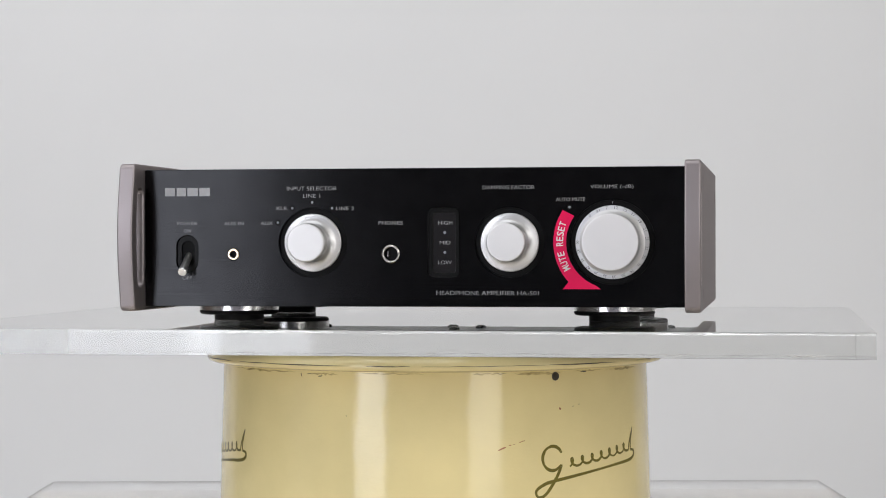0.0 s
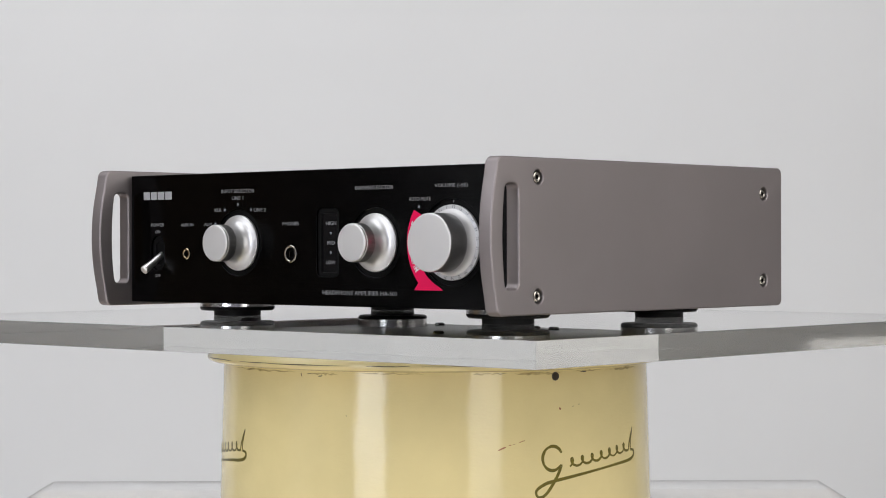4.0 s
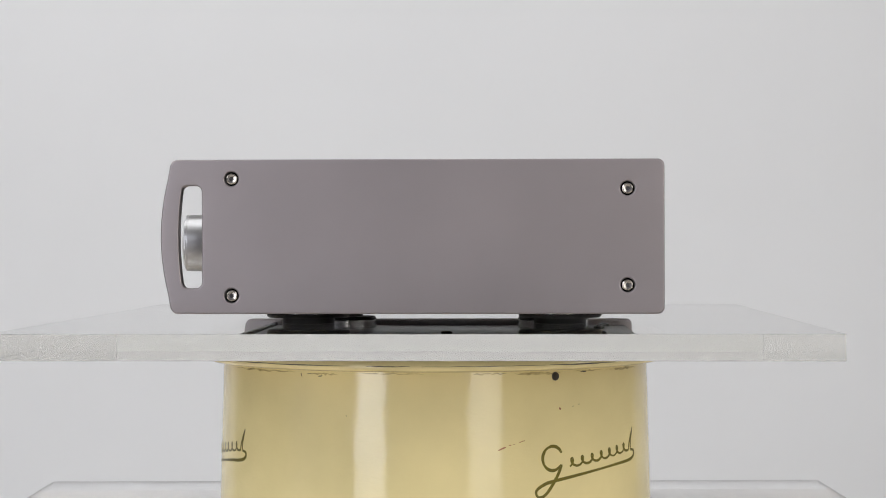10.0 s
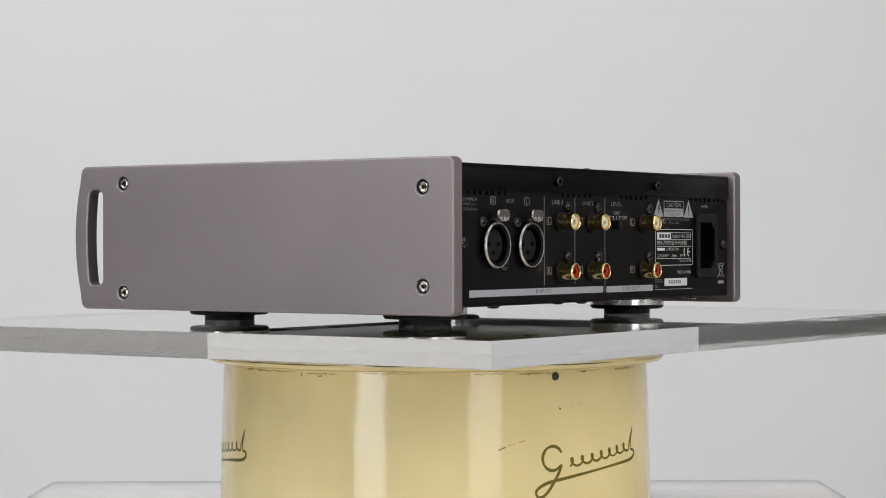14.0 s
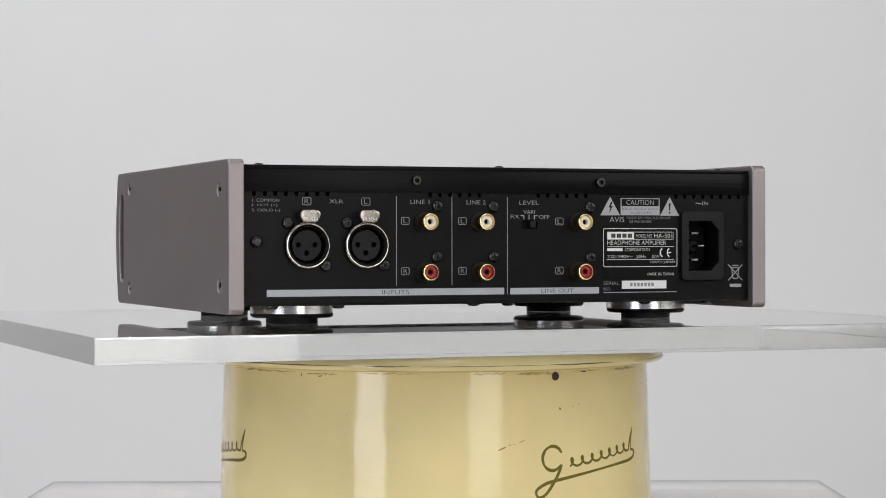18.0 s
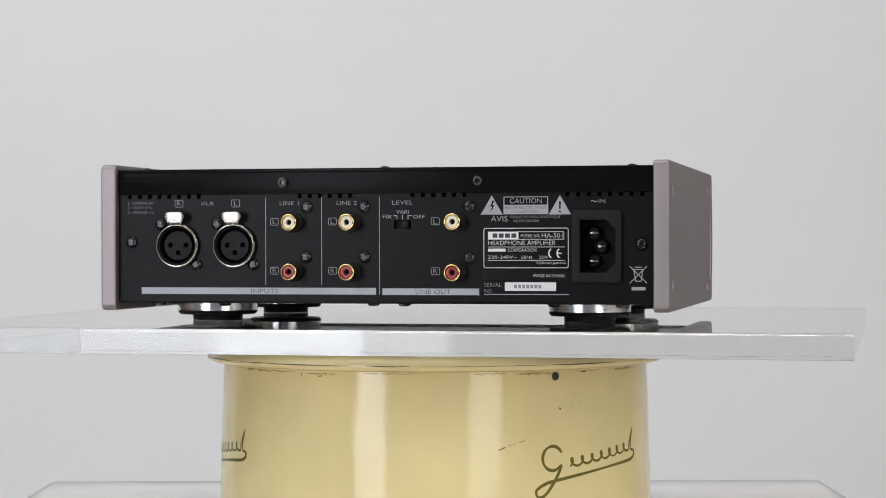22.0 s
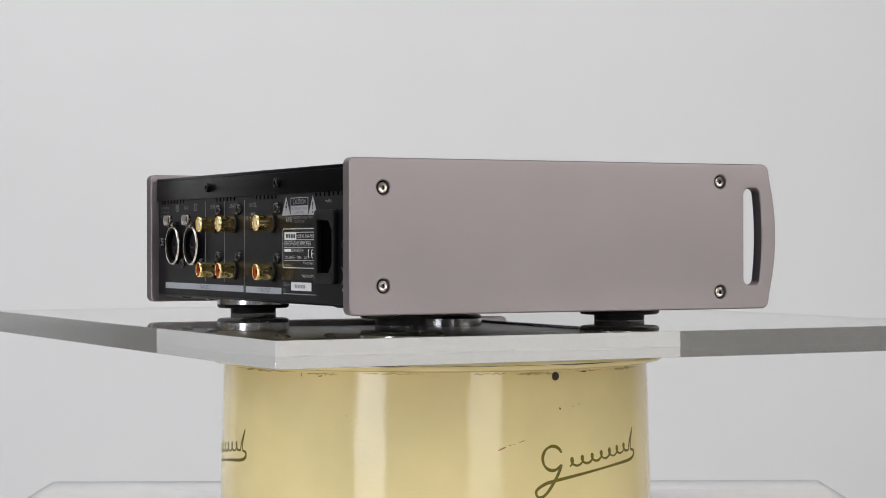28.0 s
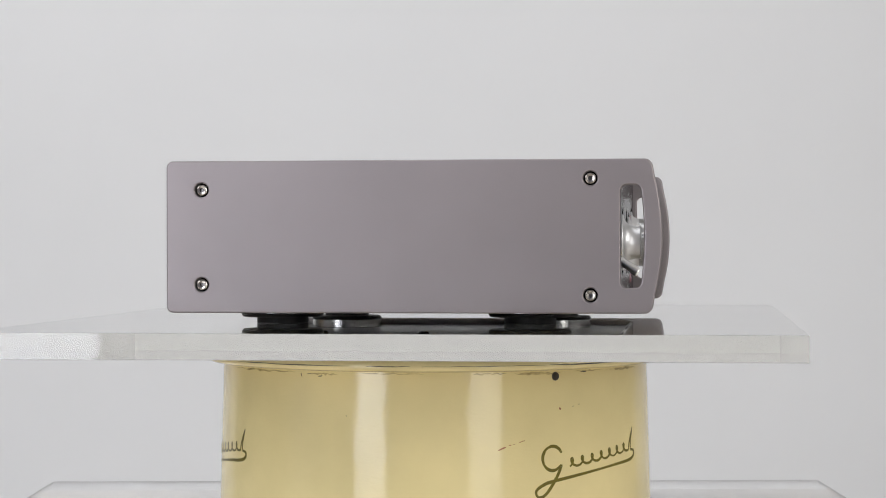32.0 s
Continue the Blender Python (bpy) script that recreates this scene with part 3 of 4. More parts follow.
def volume_knob(x, z):
    knob = new("knob")
    knob.parent = AMP
    knob.location = (x * MM, FRONT_Y * MM, z * MM)
    knob["label"] = "large silver volume knob with an engraved number ring"
    part("scale_ring", lathe([(0, -1.2), (17.6, -1.2), (18.0, -0.8), (18.0, 0.3), (17.8, 0.5), (15.9, 0.6), (0, 0.6)], 72, "y-"), M_RING, knob, "pale metal ring with attenuation numbers")
    bm = bmesh.new()
    segs = 200
    rings = []
    for r, h, kn in ((16.0, 0.55, 0), (15.9, 0.8, 0), (15.2, 1.3, 0), (14.6, 2.1, 0), (14.15, 3.2, 0), (13.95, 4.6, 0), (13.9, 5.6, 1), (13.9, 13.9, 1), (13.78, 14.1, 0), (13.78, 14.4, 0), (13.9, 14.6, 0), (13.85, 15.7, 0), (13.5, 16.2, 0), (12.9, 16.4, 0)):
        rings.append([bm.verts.new(((r - (0.14 if kn and i % 2 else 0)) * math.cos(2 * math.pi * i / segs), -h, (r - (0.14 if kn and i % 2 else 0)) * math.sin(2 * math.pi * i / segs)))
                      for i in range(segs)])
    for a, b in zip(rings, rings[1:]):
        for i in range(segs):
            j = (i + 1) % segs
            bm.faces.new((a[i], a[j], b[j], b[i]))
    bm.faces.new(rings[-1])
    ribbed_side(part("cap", bm, M_CAP, knob, "finely ribbed satin cap with a flared foot", 25), 4.0)
    marks = "0 0.1 7 12 15 17 19 21 22 23 25 26 29 30 33 36 39 47 54 63 00".split()
    for i, s in enumerate(marks):
        a = 130 - i * 310 / 20
        r = 16.95
        cx, cz = x + r * math.cos(radians(a)), z + r * math.sin(radians(a))
        w = 0.75 * len(s) if "." not in s else 1.7
        words(s, cx - w / 2 - 0.1, cx + w / 2 + 0.1, cz - 0.75, cz + 0.75, "front", M_PRINTK, AMP, 0.52, a - 90, "ring_number")


volume_knob(100.4, 39.9)


def toggle():
    x, z = -113.3, 34.4
    bezel = part("switch_well", sheet(rrect2(x - 5.6, x + 5.6, z - 9.2, z + 9.2, 5.4, 8), [rrect2(x - 3.2, x + 3.2, z - 6.4, z + 6.4, 3.1, 8)], 0.9,
                                      lambda u, v, h: (u, FRONT_Y + 2.2 - h, v), 0.2, 1), M_BLACK, AMP, "black oval switch bezel")
    lever = lathe([(0, -5.0), (1.85, -5.0), (1.85, 3.0), (2.05, 8.0), (2.3, 11.4), (2.2, 11.9), (1.9, 12.2), (0, 12.3)], 24)
    bmesh.ops.rotate(lever, cent=(0, 0, 0), matrix=Matrix.Rotation(radians(90 + 33), 3, "X"), verts=lever.verts)
    bmesh.ops.translate(lever, vec=(x, FRONT_Y + 0.4, z - 2.6), verts=lever.verts)
    part("toggle_lever", lever, M_CHROME, AMP, "chromed power toggle lever set to off")


toggle()


def jack(x, z, r, hole, material, label):
    j = part("jack_collar", lathe([(hole, -2.0), (hole, 0.5), (hole + 0.25, 0.75), (r - 0.3, 0.75), (r, 0.45), (r, -2.0)], 40, "y-", (x, FRONT_Y, z)), material, AMP, label)
    part("jack_bore", lathe([(hole, 0.3), (hole - 0.05, -6.0), (0, -6.0)], 32, "y-", (x, FRONT_Y, z)), M_DARK, j)
    return j


part("jack_well", lathe([(0, 0.0), (3.05, 0.0), (3.05, 1.5)], 24, "y-", (-89.5, FRONT_Y + 1.9, 34.2)), M_DARK, AMP)
jack(-89.5, 34.2, 2.9, 1.75, M_BRASS, "pale brass auxiliary input collar")
ph = jack(-9.3, 34.3, 4.5, 3.4, M_NICKEL, "steel headphone socket collar")
part("contact", rbox(-11.2, -10.6, FRONT_Y + 0.6, FRONT_Y + 3, 33.0, 35.6), M_DULL, ph)

# indicator window and small lamps
part("window_bezel", sheet(rrect2(9.25, 25.05, 22.85, 57.05, 3.1), [rrect2(11.5, 22.9, 25.0, 54.6, 1.2)], 1.3, lambda u, v, h: (u, FRONT_Y + 2.3 - h, v), 0.3, 2), M_DARK, AMP, "matt black frame round the indicators")
part("indicator_window", rbox(11.3, 23.1, FRONT_Y + 1.9, FRONT_Y + 2.35, 24.8, 54.8), M_WINDOW, AMP, "sunken glossy black indicator window")
for x, z in ((17.5, 44.8), (17.5, 35.0)):
    part("indicator", lathe([(0, 0.35), (0.5, 0.25), (0.7, 0.0)], 12, "y-", (x, FRONT_Y + 1.9, z)), M_LED, AMP)
for x, z in ((-49.1, 60.0), (-59.2, 57.2), (-39.0, 57.1), (-66.6, 50.0), (79.5, 57.1)):
    part("indicator_hole", lathe([(0, 0.05), (1.25, 0.05), (1.3, 0.0)], 20, "y-", (x, FRONT_Y, z)), M_DARK, AMP)
    part("indicator", lathe([(0, 0.3), (0.45, 0.2), (0.65, 0.05)], 12, "y-", (x, FRONT_Y, z)), M_LED, AMP, "small unlit indicator")

# magenta curved arrow sticker
arrow = []
cx, cz = 100.4, 39.9
for i in range(17):
    a = radians(147 + (222 - 147) * i / 16)
    arrow.append((cx + 28.9 * math.cos(a), cz + 28.9 * math.sin(a)))
arrow += [(76.2, 17.0), (94.9, 17.0)]
for i in range(17):
    a = radians(249 - (249 - 145) * i / 16)
    arrow.append((cx + 22.6 * math.cos(a), cz + 22.6 * math.sin(a)))
part("sticker", sheet(arrow, [], 0.09, lambda u, v, h: (u, FRONT_Y - 0.02 - h, v)), M_PINK, AMP, "magenta curved arrow sticker with white capitals")
letters = "MUTE RESET"
for i, ch in enumerate(letters):
    if ch == " ":
        continue
    a = 209.5 - i * 5.55
    r = 25.75
    lx, lz = cx + r * math.cos(radians(a)), cz + r * math.sin(radians(a))
    words(ch, lx - 1.05, lx + 1.05, lz - 1.7, lz + 1.7, "front", M_PRINTW, AMP, 0.1, a - 90, "sticker_letter")

# front printing
for text, x0, z1, x1, z0 in (("POWER", -118.6, 50.6, -108.1, 48.9), ("ON", -115.2, 46.9, -111.4, 45.2), ("OFF", -115.9, 23.2, -111.0, 21.5),
                             ("AUX IN", -94.3, 50.5, -84.2, 48.8), ("INPUT SELECTOR", -61.9, 67.9, -36.6, 66.0), ("LINE 1", -53.7, 64.2, -45.0, 62.4),
                             ("XLR", -67.7, 58.0, -61.7, 56.3), ("LINE 2", -36.8, 57.9, -27.8, 56.1), ("AUX", -75.4, 50.6, -69.2, 48.9), ("PHONES", -15.4, 50.6, -3.3, 48.8),
                             ("DAMPING FACTOR", 36.7, 67.9, 62.3, 66.0), ("AUTO MUTE", 72.8, 61.8, 87.1, 60.0), ("VOLUME (-dB)", 89.6, 68.0, 110.7, 65.7),
                             ("HEADPHONE AMPLIFIER HA-501", 13.6, 16.1, 64.4, 14.0)):
    words(text, x0, x1, z0, z1, "front", M_PRINT, AMP)
for text, x0, z1, x1, z0 in (("HIGH", 14.2, 50.6, 21.3, 48.8), ("MID", 15.0, 40.8, 20.3, 39.0), ("LOW", 14.2, 31.0, 20.9, 29.2)):
    words(text, x0, x1, z0, z1, "front", M_PRINT, AMP, -1.9)
part("index_mark", rbox(100.2, 100.6, FRONT_Y + 1.5, FRONT_Y + 1.62, 58.9, 60.0), M_PRINTDIM, AMP)
# maker's mark as plain blocks
for x0, x1 in ((-124.9, -119.6), (-118.8, -114.0), (-113.2, -107.8), (-107.0, -101.6)):
    part("maker_mark", rbox(x0, x1, FRONT_Y - 0.12, FRONT_Y + 0.1, 63.4, 67.6, 0.05, 1), M_PRINT, AMP, "plain silver block of the maker's mark")

# ---------------------------------------------------------------- rear
VENTS = [130.0 - 5.2 * i for i in range(8)] + [41.0 - 5.2 * i for i in range(6)] + [-16.6 - 5.2 * i for i in range(6)] + [-93.4 - 5.2 * i for i in range(8)]
edge = [(XR - 0.2, 64.6)]
for v in sorted(VENTS, reverse=True):
    edge += [(v + 0.95, 64.6), (v + 0.95, 62.2), (v - 0.95, 62.2), (v - 0.95, 64.6)]
edge += [(XL + 0.2, 64.6), (XL + 0.2, 10.7), (XR - 0.2, 10.7)]
iec = [(-99.8, 50.6), (-99.8, 25.4), (-112.4, 25.4), (-116.9, 30.0), (-116.9, 46.0), (-112.4, 50.6)]
XLRS = (104.3, 74.5)
RCAS = ((44.2, 50.0, 0), (44.2, 25.6, 1), (14.8, 50.0, 0), (14.8, 25.5, 1), (-38.2, 50.0, 0), (-38.2, 25.3, 1))
rear_holes = [iec, rrect2(-15.9, -7.3, 46.7, 50.9, 0.3, 2)] + [circle2(x, 38.6, 9.4, 40) for x in XLRS]
part("rear_panel", sheet(edge, rear_holes, 1.4, lambda u, v, h: (u, REAR_Y - 1.4 + h, v), 0.08, 1), M_BLACK, AMP, "black painted rear panel with connectors")


def pan_screw(parent):
    bm = lathe([(0, 1.2), (0.6, 1.9), (1.2, 2.0), (2.0, 1.75), (2.7, 1.2), (3.05, 0.45), (3.1, -0.1), (0, -0.1)], 24, "y+")
    for a in (45, 135):
        rbox(-1.5, 1.5, 1.5, 2.05, -0.25, 0.25, 0, 1, bm)
        bmesh.ops.rotate(bm, cent=(0, 0, 0), matrix=Matrix.Rotation(radians(a), 3, "Y"), verts=bm.verts[-8:])
    return part("panel_screw", bm, M_BSCREW, parent, "small black cross-head screw")


spot = None
for x, z in ((129.0, 40.3), (-129.4, 38.9), (113.5, 49.3), (94.7, 29.1), (83.7, 49.3), (64.9, 29.1), (37.2, 57.6), (37.6, 32.8), (7.8, 57.6), (7.6, 32.8), (-45.0, 57.5), (-45.1, 32.4)):
    if spot is None:
        spot = pan_screw(AMP)
        o = spot
    else:
        o = again(spot)
    o.matrix_basis = pose(x * MM, REAR_Y * MM, z * MM, 0, 0, 0) @ Matrix.Rotation(radians(x * 7), 4, "Y")
for x in (49.1, -49.7):
    head = part("cover_screw", lathe([(0, 1.0), (1.1, 1.0), (1.1, 2.3), (2.2, 2.3), (2.4, 2.1), (2.4, 0.0)], 24, "y+", (x, REAR_Y + 1.2, 69.9)), M_BSCREW, AMP, "small black hexagon socket cover screw")
    part("screw_face", lathe([(1.15, 2.32), (1.3, 2.42), (1.9, 2.42), (2.15, 2.3)], 24, "y+", (x, REAR_Y + 1.2, 69.9)), M_COVERSCREW, head)
for x in (124.5, 0.0, -123.5):
    part("top_screw", lathe([(0, 1.0), (0.6, 1.2), (1.8, 1.0), (2.6, 0.4), (2.7, 0.0), (0, 0.0)], 20, "z", (x, 98.0, 76.9)), M_BSCREW, AMP, "small black screw in the cover")


def xlr(x):
    z = 38.6
    c = new("xlr_socket")
    c.parent = AMP
    c.location = (x * MM, REAR_Y * MM, z * MM)
    c["label"] = "three-pole balanced input socket with nickel ring and push tab"
    part("ring", lathe([(10.0, 2.5), (10.0, 3.4), (10.15, 3.65), (10.4, 3.7), (10.65, 3.5), (10.75, 3.1), (10.95, 2.9), (10.95, 2.6), (10.6, 2.4)], 56, "y+", closed=True), M_NICKEL, c, "nickel ring")
    part("insert", sheet(circle2(0, 0, 7.5, 40), [circle2(u, v, 1.15, 14) for u, v in ((4.1, 0.3), (-4.1, 0.3), (0, -3.6))], 5.0, lambda u, v, h: (u, -4.2 + h, v), 0.3, 1), M_RUBBER, c, "black insulator with three contact holes")
    part("well", lathe([(10.6, 0.0), (10.6, 2.3), (9.92, 3.0), (9.0, 2.6), (8.9, -9.5), (0, -9.5)], 40, "y+"), M_DARK, c)
    part("push_tab", sheet([(u * (0.74 + 0.26 * min((v - 11.0) / 3.0, 1.0)), v) for u, v in rrect2(-5.2, 5.2, 11.0, 17.0, 2.4, 6)], [], 2.4, lambda u, v, h: (u, 4.4 + h, v), 0.7, 2), M_TAB, c, "nickel release tab")
    part("tab_stem", rbox(-3.2, 3.2, 0.1, 5.4, 10.9, 13.4, 0.3), M_NICKEL, c)
    words("PUSH", x + 3.5, x - 3.5, 50.1, 52.0, "rear", M_PRINTW, AMP, 6.84)


for x in XLRS:
    xlr(x)


def rca(x, z, red):
    c = new("phono_socket")
    c.parent = AMP
    c.location = (x * MM, REAR_Y * MM, z * MM)
    c["label"] = "gold-plated phono socket with %s insulator" % ("red" if red else "white")
    part("body", lathe([(0, 0.0), (5.0, 0.0), (5.0, 1.0), (4.7, 1.4), (0, 1.4)], 32, "y+"), M_RUBBER, c, "black base washer")
    part("barrel", lathe([(4.05, 1.2), (4.05, 7.4), (4.15, 7.7), (4.2, 8.6), (4.15, 9.3), (3.95, 9.7), (3.7, 9.85), (3.45, 9.75), (3.3, 9.3), (3.25, 6.4)], 40, "y+"), M_GOLD, c, "gold-plated barrel")
    part("insulator", lathe([(3.27, 8.3), (3.0, 8.7), (1.8, 8.8), (1.4, 8.6), (1.3, 5.2)], 32, "y+"), M_REDPL if red else M_WHITEPL, c, "red insulator" if red else "white insulator")
    part("centre_bore", lathe([(1.32, 6.2), (0, 6.2)], 20, "y+"), M_DARK, c)


for x, z, red in RCAS:
    rca(x, z, red)


def mains_inlet():
    c = part("mains_inlet", sheet(rrect2(-120.0, -95.7, 20.2, 55.7, 2.6, 6), [iec], 2.4, lambda u, v, h: (u, REAR_Y + h, v), 0.6, 2), M_RUBBER, AMP, "black moulded mains inlet with three pins")
    well = bmesh.new()
    a = [well.verts.new((u, REAR_Y + 0.2, v)) for u, v in iec]
    b = [well.verts.new((u, REAR_Y - 13.0, v)) for u, v in iec]
    for i in range(6):
        well.faces.new((a[i], a[(i + 1) % 6], b[(i + 1) % 6], b[i]))
    well.faces.new(b)
    part("socket_well", well, M_DARK, c, "", 20)
    for x, z in ((-106.0, 44.4), (-106.0, 30.9), (-109.8, 37.9)):
        part("pin", rbox(x - 2.0, x + 2.0, REAR_Y - 12.5, REAR_Y - 3.2, z - 0.55, z + 0.55, 0.2), M_DULL, c, "bright flat pin")
        part("pin_boss", lathe([(0, 3.4), (2.6, 3.4), (3.3, 2.9), (3.6, 1.8), (3.8, 0.0)], 24, "y+", (x + 1.2, REAR_Y - 12.9, z)), M_RUBBER, c, "moulded black boss round the pin")


mains_inlet()


def slab(x0, x1, z0, z1, lift, material, name, parent=AMP, base=0.0, label="", bevel=0.0):
    return part(name, rbox(x0, x1, REAR_Y + base, REAR_Y + lift, z0, z1, bevel, 1), material, parent, label, 0)


def frame_line(x0, x1, z0, z1, w, material, name, lift=0.08, parent=AMP, r=0.8):
    outer, inner = rrect2(x0, x1, z0, z1, r, 4), rrect2(x0 + w, x1 - w, z0 + w, z1 - w, max(r - w, 0.05), 4)
    return part(name, sheet(outer, [inner], 0.06, lambda u, v, h: (u, REAR_Y + lift - 0.06 + h, v)), material, parent, "", 0)


slab(2.0, 123.9, 14.3, 17.6, 0.08, M_STRIP, "inputs_strip", label="grey printed strip")
slab(-49.8, -1.3, 14.2, 17.4, 0.08, M_STRIP, "outputs_strip", label="grey printed strip")
words("INPUTS", 66.1, 52.1, 14.9, 17.0, "rear", M_PRINTK, AMP, 0.06)
words("LINE OUT", -18.1, -35.7, 14.8, 16.9, "rear", M_PRINTK, AMP, 0.06)
for x, z0 in ((58.6, 19.1), (29.7, 19.1), (0.2, 14.3)):
    slab(x - 0.18, x + 0.18, z0, 62.4, 0.07, M_PRINTSHADED, "dividing_line")
for text, x0, z1, x1, z0, m in (("1. COMMON", 131.0, 60.8, 117.7, 59.3, M_PRINTDIM), ("2. HOT (+)", 131.4, 58.4, 118.7, 56.8, M_PRINTDIM), ("3. COLD (-)", 131.4, 56.0, 117.3, 54.4, M_PRINTDIM),
                                ("R", 105.1, 60.9, 103.0, 58.6, M_PRINTSHADED), ("XLR", 92.6, 60.6, 85.7, 58.8, M_PRINTSHADED), ("L", 75.1, 60.9, 73.4, 58.6, M_PRINTSHADED),
                                ("LINE 1", 51.3, 60.7, 41.5, 58.7, M_PRINTSHADED), ("LINE 2", 21.9, 60.6, 11.8, 58.6, M_PRINTSHADED), ("LEVEL", -6.3, 60.6, -16.8, 58.6, M_PRINTSHADED),
                                ("VARI", -8.4, 55.9, -14.6, 54.1, M_PRINT), ("FIX", -1.6, 53.6, -6.0, 51.8, M_PRINT), ("OFF", -16.9, 53.5, -22.6, 51.7, M_PRINT),
                                ("AVIS", -55.8, 52.8, -64.0, 50.1, M_PRINT), ("RISQUE DE CHOC ELECTRIQUE", -65.5, 52.9, -90.1, 51.5, M_PRINTDIM), ("NE PAS OUVRIR", -67.0, 51.0, -79.5, 49.7, M_PRINTDIM),
                                ("IN", -108.6, 60.7, -111.8, 58.9, M_PRINT), ("~", -104.8, 60.2, -107.8, 59.3, M_PRINT), ("SERIAL", -52.4, 20.2, -61.0, 18.4, M_PRINTDIM), ("NO.", -52.4, 17.2, -56.4, 15.5, M_PRINTDIM)):
    words(text, x0, x1, z0, z1, "rear", m, AMP)
for x0, x1, z0, z1 in ((101.8, 106.3, 57.8, 61.6), (72.0, 76.5, 57.8, 61.6), (51.9, 56.2, 48.6, 52.3), (51.9, 56.2, 24.2, 27.9), (22.0, 26.3, 48.6, 52.3), (22.0, 26.3, 24.2, 27.9),
                       (-30.2, -25.8, 48.5, 52.2), (-30.2, -25.8, 24.0, 27.7)):
    frame_line(x0, x1, z0, z1, 0.28, M_PRINTSHADED, "letter_frame")
for x, z, s in ((54.0, 50.45, "L"), (54.0, 26.05, "R"), (24.1, 50.45, "L"), (24.1, 26.05, "R"), (-28.0, 50.35, "L"), (-28.0, 25.85, "R")):
    words(s, x + 0.95, x - 0.95, z - 1.1, z + 1.1, "rear", M_PRINTSHADED, AMP)

# level switch with its bracket marks
part("switch_well", rbox(-16.4, -6.8, REAR_Y - 4.0, REAR_Y - 2.6, 46.2, 51.4), M_DARK, AMP)
part("slide_switch", rbox(-14.6, -11.6, REAR_Y - 3.3, REAR_Y + 1.6, 47.0, 50.6, 0.2), M_RUBBER, AMP, "small black slide switch set midway")
for x0, x1, z0, z1 in ((-8.9, -7.0, 53.0, 53.4), (-8.9, -8.5, 51.4, 53.4), (-11.7, -11.3, 51.4, 53.6), (-14.5, -14.1, 51.4, 53.4), (-16.2, -14.1, 53.0, 53.4)):
    slab(x0, x1, z0, z1, 0.07, M_PRINT, "bracket_mark")

# warning panel
def triangle(x0, x1, z0, z1, sign_name):
    xm = (x0 + x1) / 2
    t = part("warning_triangle", sheet([(x0, z0), (x1, z0), (xm, z1)], [], 0.07, lambda u, v, h: (u, REAR_Y + h, v)), M_PRINT, AMP, "pale grey warning triangle with a black sign", 0)
    if sign_name == "bolt":
        pts = [(xm - 0.5, z0 + 7.0), (xm + 0.9, z0 + 3.9), (xm - 0.1, z0 + 4.0), (xm + 0.7, z0 + 0.9), (xm - 1.4, z0 + 4.7), (xm - 0.3, z0 + 4.6), (xm - 1.3, z0 + 6.6)]
        part("bolt_sign", sheet(pts, [], 0.05, lambda u, v, h: (u, REAR_Y + 0.08 + h, v)), M_DARK, t, "", 0)
    else:
        part("exclamation_bar", sheet([(xm - 0.3, z0 + 2.6), (xm + 0.3, z0 + 2.6), (xm + 0.5, z0 + 6.4), (xm - 0.5, z0 + 6.4)], [], 0.05, lambda u, v, h: (u, REAR_Y + 0.08 + h, v)), M_DARK, t, "", 0)
        part("exclamation_dot", sheet(circle2(xm, z0 + 1.5, 0.5, 12), [], 0.05, lambda u, v, h: (u, REAR_Y + 0.08 + h, v)), M_DARK, t, "", 0)


triangle(-61.6, -50.7, 53.5, 62.9, "bolt")
triangle(-95.2, -84.3, 53.4, 62.8, "mark")
slab(-84.0, -62.0, 53.6, 62.2, 0.07, M_PRINT, "caution_panel", label="pale grey caution panel")
slab(-83.5, -62.5, 58.2, 61.8, 0.10, M_DARK, "caution_bar", base=0.075)
words("CAUTION", -65.2, -80.8, 58.9, 61.3, "rear", M_PRINT, AMP, 0.06)
words("RISK OF ELECTRIC SHOCK", -62.9, -83.2, 56.2, 57.4, "rear", M_PRINTK, AMP, 0.03)
words("DO NOT OPEN", -67.2, -79.0, 54.2, 55.4, "rear", M_PRINTK, AMP, 0.03)

# rating label
LAB = 0.16
part("rating_label", sheet(rrect2(-94.6, -51.5, 21.4, 47.6, 0.8, 3), [], LAB, lambda u, v, h: (u, REAR_Y + h, v)), M_LABEL, AMP, "glossy black rating label with white print", 0)
frame_line(-94.0, -52.1, 27.4, 47.0, 0.36, M_PRINTL, "label_border", LAB + 0.08, r=1.2)
frame_line(-91.8, -54.3, 41.3, 45.2, 0.26, M_PRINTL, "model_border", LAB + 0.08, r=0.2)
slab(-69.4, -54.5, 41.5, 45.0, LAB + 0.08, M_PRINTW, "maker_block", base=LAB, label="white block of the maker's mark")
for i in range(4):
    slab(-59.0 - 3.1 * i, -56.6 - 3.1 * i, 42.2, 44.3, LAB + 0.12, M_PRINTK, "maker_bar", base=LAB + 0.09)
for z in (37.7, 31.2):
    slab(-92.0, -54.2, z - 0.13, z + 0.13, LAB + 0.08, M_PRINTL, "label_line", base=LAB)
slab(-63.0, -54.4, 35.5, 36.9, LAB + 0.08, M_PRINTW, "maker_bar", base=LAB)
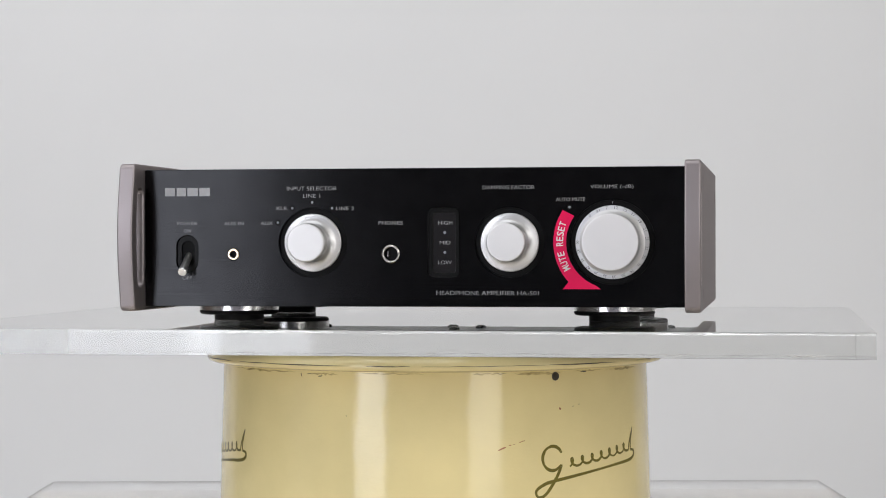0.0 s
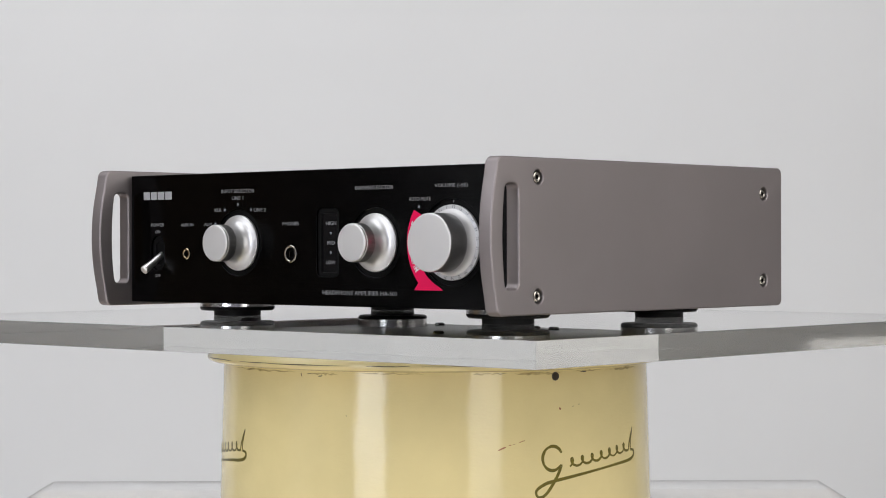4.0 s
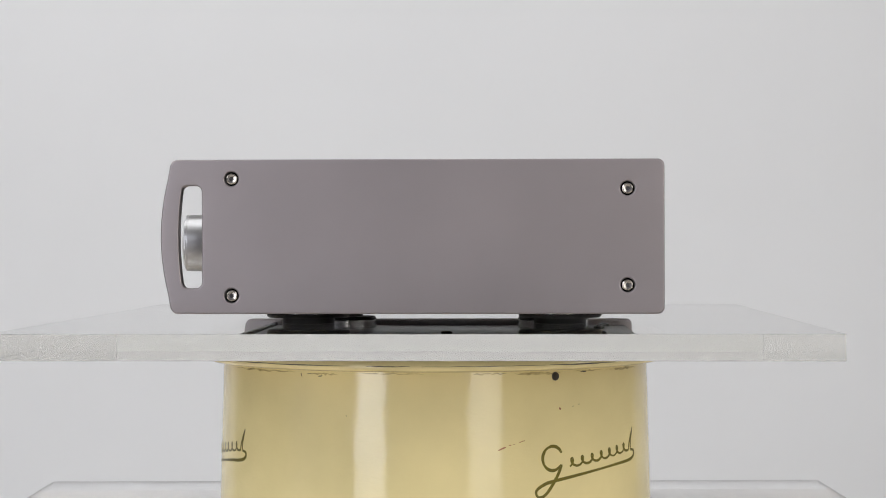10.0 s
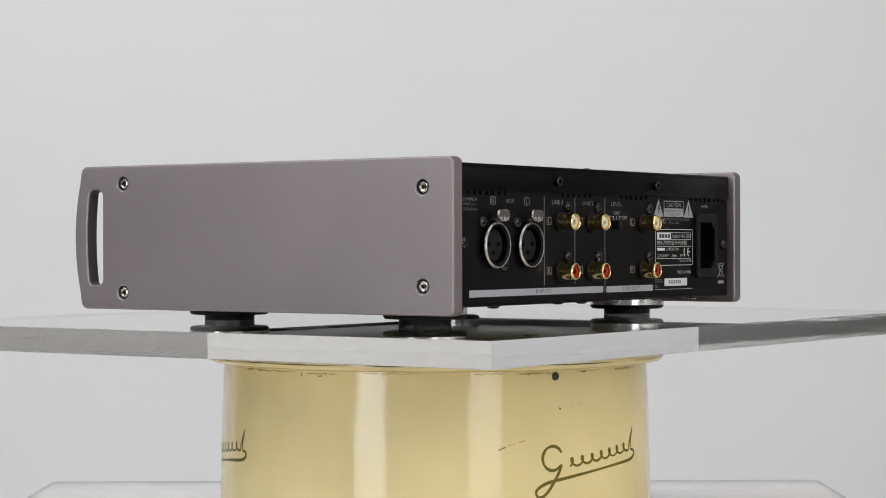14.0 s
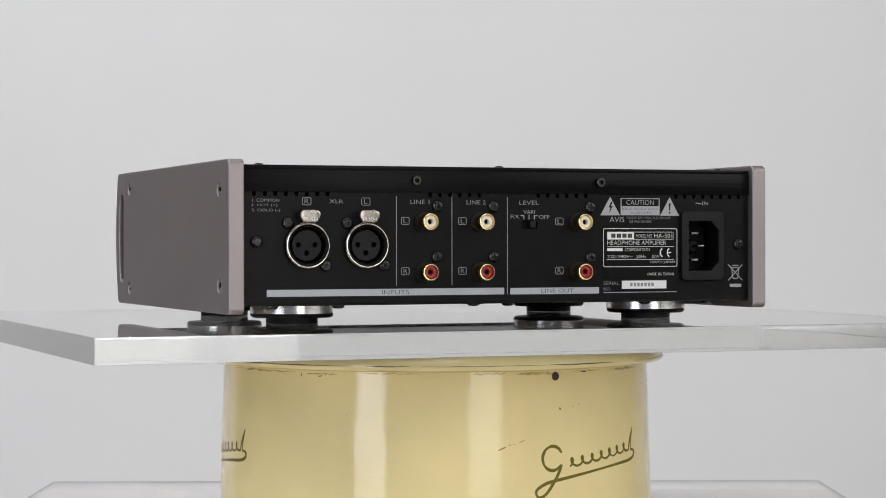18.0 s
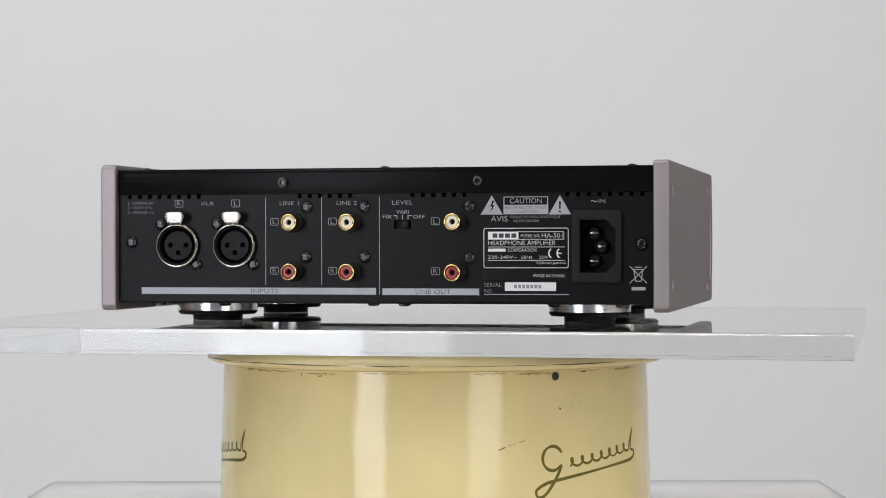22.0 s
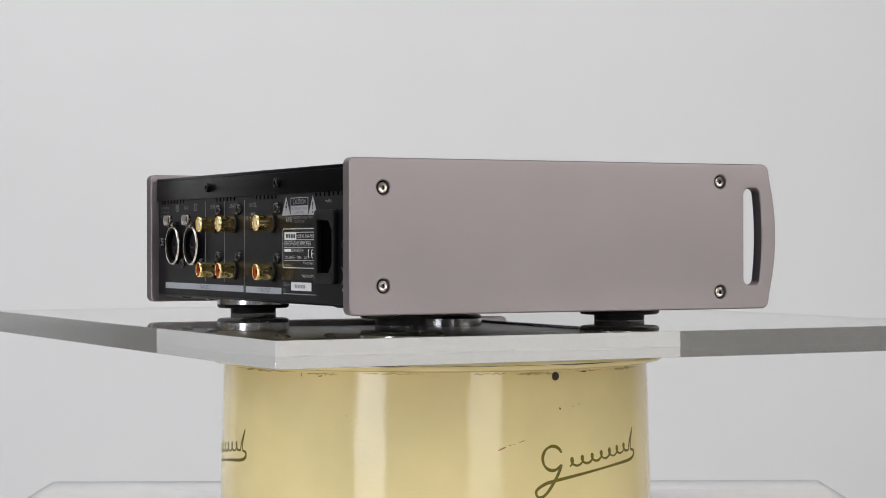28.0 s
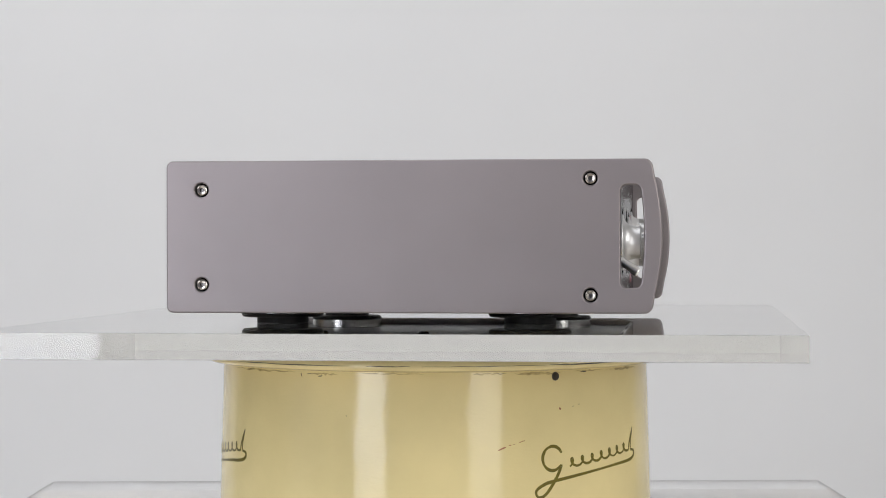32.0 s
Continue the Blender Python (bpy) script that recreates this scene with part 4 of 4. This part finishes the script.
for text, x0, x1, z0, z1 in (("MODEL NO.", -70.6, -80.0, 42.3, 44.0), ("HA-501", -80.9, -91.0, 42.2, 44.3), ("HEADPHONE AMPLIFIER", -54.4, -87.6, 38.6, 40.8), ("CORPORATION", -64.2, -78.2, 35.4, 37.0),
                             ("220-240V~", -54.4, -68.6, 32.0, 33.5), ("50Hz", -70.8, -76.2, 32.0, 33.5), ("22W", -79.6, -83.8, 32.0, 33.5), ("TOKYO JAPAN", -77.9, -92.5, 29.0, 30.5),
                             ("MADE IN CHINA", -76.8, -92.1, 23.0, 24.5)):
    words(text, x0, x1, z0, z1, "rear", M_PRINTL, AMP, LAB + 0.02)
for cxx, gap in ((-86.6, 0), (-90.6, 1)):
    arc = [(cxx + 2.3 * math.cos(radians(a)), 34.65 + 2.4 * math.sin(radians(a))) for a in range(-62, 63, 6)]
    part("conformity_mark", ribbon(arc, 0.6, lambda u, v, h=0: (u, REAR_Y + LAB + h, v), 0.08), M_PRINTW, AMP, "", 0)
slab(-90.6, -88.5, 34.4, 34.9, LAB + 0.08, M_PRINTW, "conformity_mark", base=LAB)
slab(-87.8, -62.6, 16.4, 20.5, 0.14, M_PRINTW, "serial_label", label="small white serial label")
for i in range(7):
    slab(-68.6 - 2.0 * i, -67.2 - 2.0 * i, 17.6, 19.4, 0.18, M_PRINTDIM, "serial_bar", base=0.15)
slab(-93.9, -52.4, 14.5, 14.8, 0.07, M_STRIP, "ruled_line")

# crossed-out bin sign and bar
slab(-131.2, -124.5, 16.8, 18.4, 0.07, M_PRINT, "sign_bar")
for a, b in (((-123.6, 28.4), (-131.9, 20.2)), ((-131.9, 28.4), (-123.6, 20.2)), ((-125.6, 26.6), (-126.4, 21.2)), ((-129.9, 26.6), (-129.1, 21.2)), ((-125.2, 26.8), (-130.4, 26.8)), ((-126.2, 21.2), (-129.2, 21.2)),
             ((-126.0, 27.9), (-129.6, 27.9))):
    part("bin_sign_stroke", ribbon([a, b], 0.42, lambda u, v, h=0: (u, REAR_Y + h, v), 0.07), M_PRINT, AMP, "", 0)

# ---------------------------------------------------------------- feet and screws underneath
foot_ring = foot_pad = foot_tip = None
for x, y in ((-98.0, -59.0), (98.0, -59.0), (-98.0, 65.5), (98.0, 65.5)):
    f = new("foot")
    f.parent = AMP
    f.location = (x * MM, y * MM, 0)
    f["label"] = "turned steel foot on a black rubber base"
    if foot_ring is None:
        foot_ring = part("collar", lathe([(0, 9.9), (20.2, 9.9), (20.6, 9.6), (20.6, 5.2), (20.2, 4.85), (0, 4.85)], 72), M_FOOT, f, "turned bright steel collar")
        foot_pad = part("pad", lathe([(0, 4.9), (20.5, 4.9), (20.6, 4.6), (20.3, 3.7), (19.4, 3.0), (13.2, 2.8), (0, 2.8)], 64), M_RUBBER, f, "black rubber pad")
        foot_tip = part("tip", lathe([(0, 3.0), (12.9, 3.0), (12.9, 0.3), (12.6, 0.02), (0, 0.02)], 48), M_RUBBER, f)
    else:
        for src in (foot_ring, foot_pad, foot_tip):
            o = again(src)
            o.parent = f
for x, y in ((-7.0, 6.0), (-3.0, 62.0), (9.0, 86.0), (-8.0, 90.0), (-118.0, 96.0), (118.0, 98.0), (-84.0, 92.0), (84.0, 96.0)):
    part("bottom_screw", lathe([(0, 8.0), (1.8, 8.0), (2.9, 8.5), (3.2, 9.8), (0, 9.8)], 20, "z", (x, y, 0)), M_BSCREW, AMP)

print_words()


# ---------------------------------------------------------------- movement
def motions():
    turn = ((0.0, 9.305), (2.0, 25.695), (3.5, 38.115), (6.0, 59.167), (8.0, 75.762), (10.0, 92.173), (12.0, 108.504), (14.0, 125.078), (17.0, 150.337), (19.0, 167.168),
            (21.0, 184.087), (23.0, 200.798), (25.0, 217.86), (28.0, 243.41), (30.0, 260.502), (32.0, 277.064))
    for thing, dx in ((PLATE, 0.0), (AMP, 3.9 * MM)):
        walk(thing, [(t, pose(0, 0, TOP, 0, 0, -a) @ pose(dx, 0, 0)) for t, a in turn])


motions()
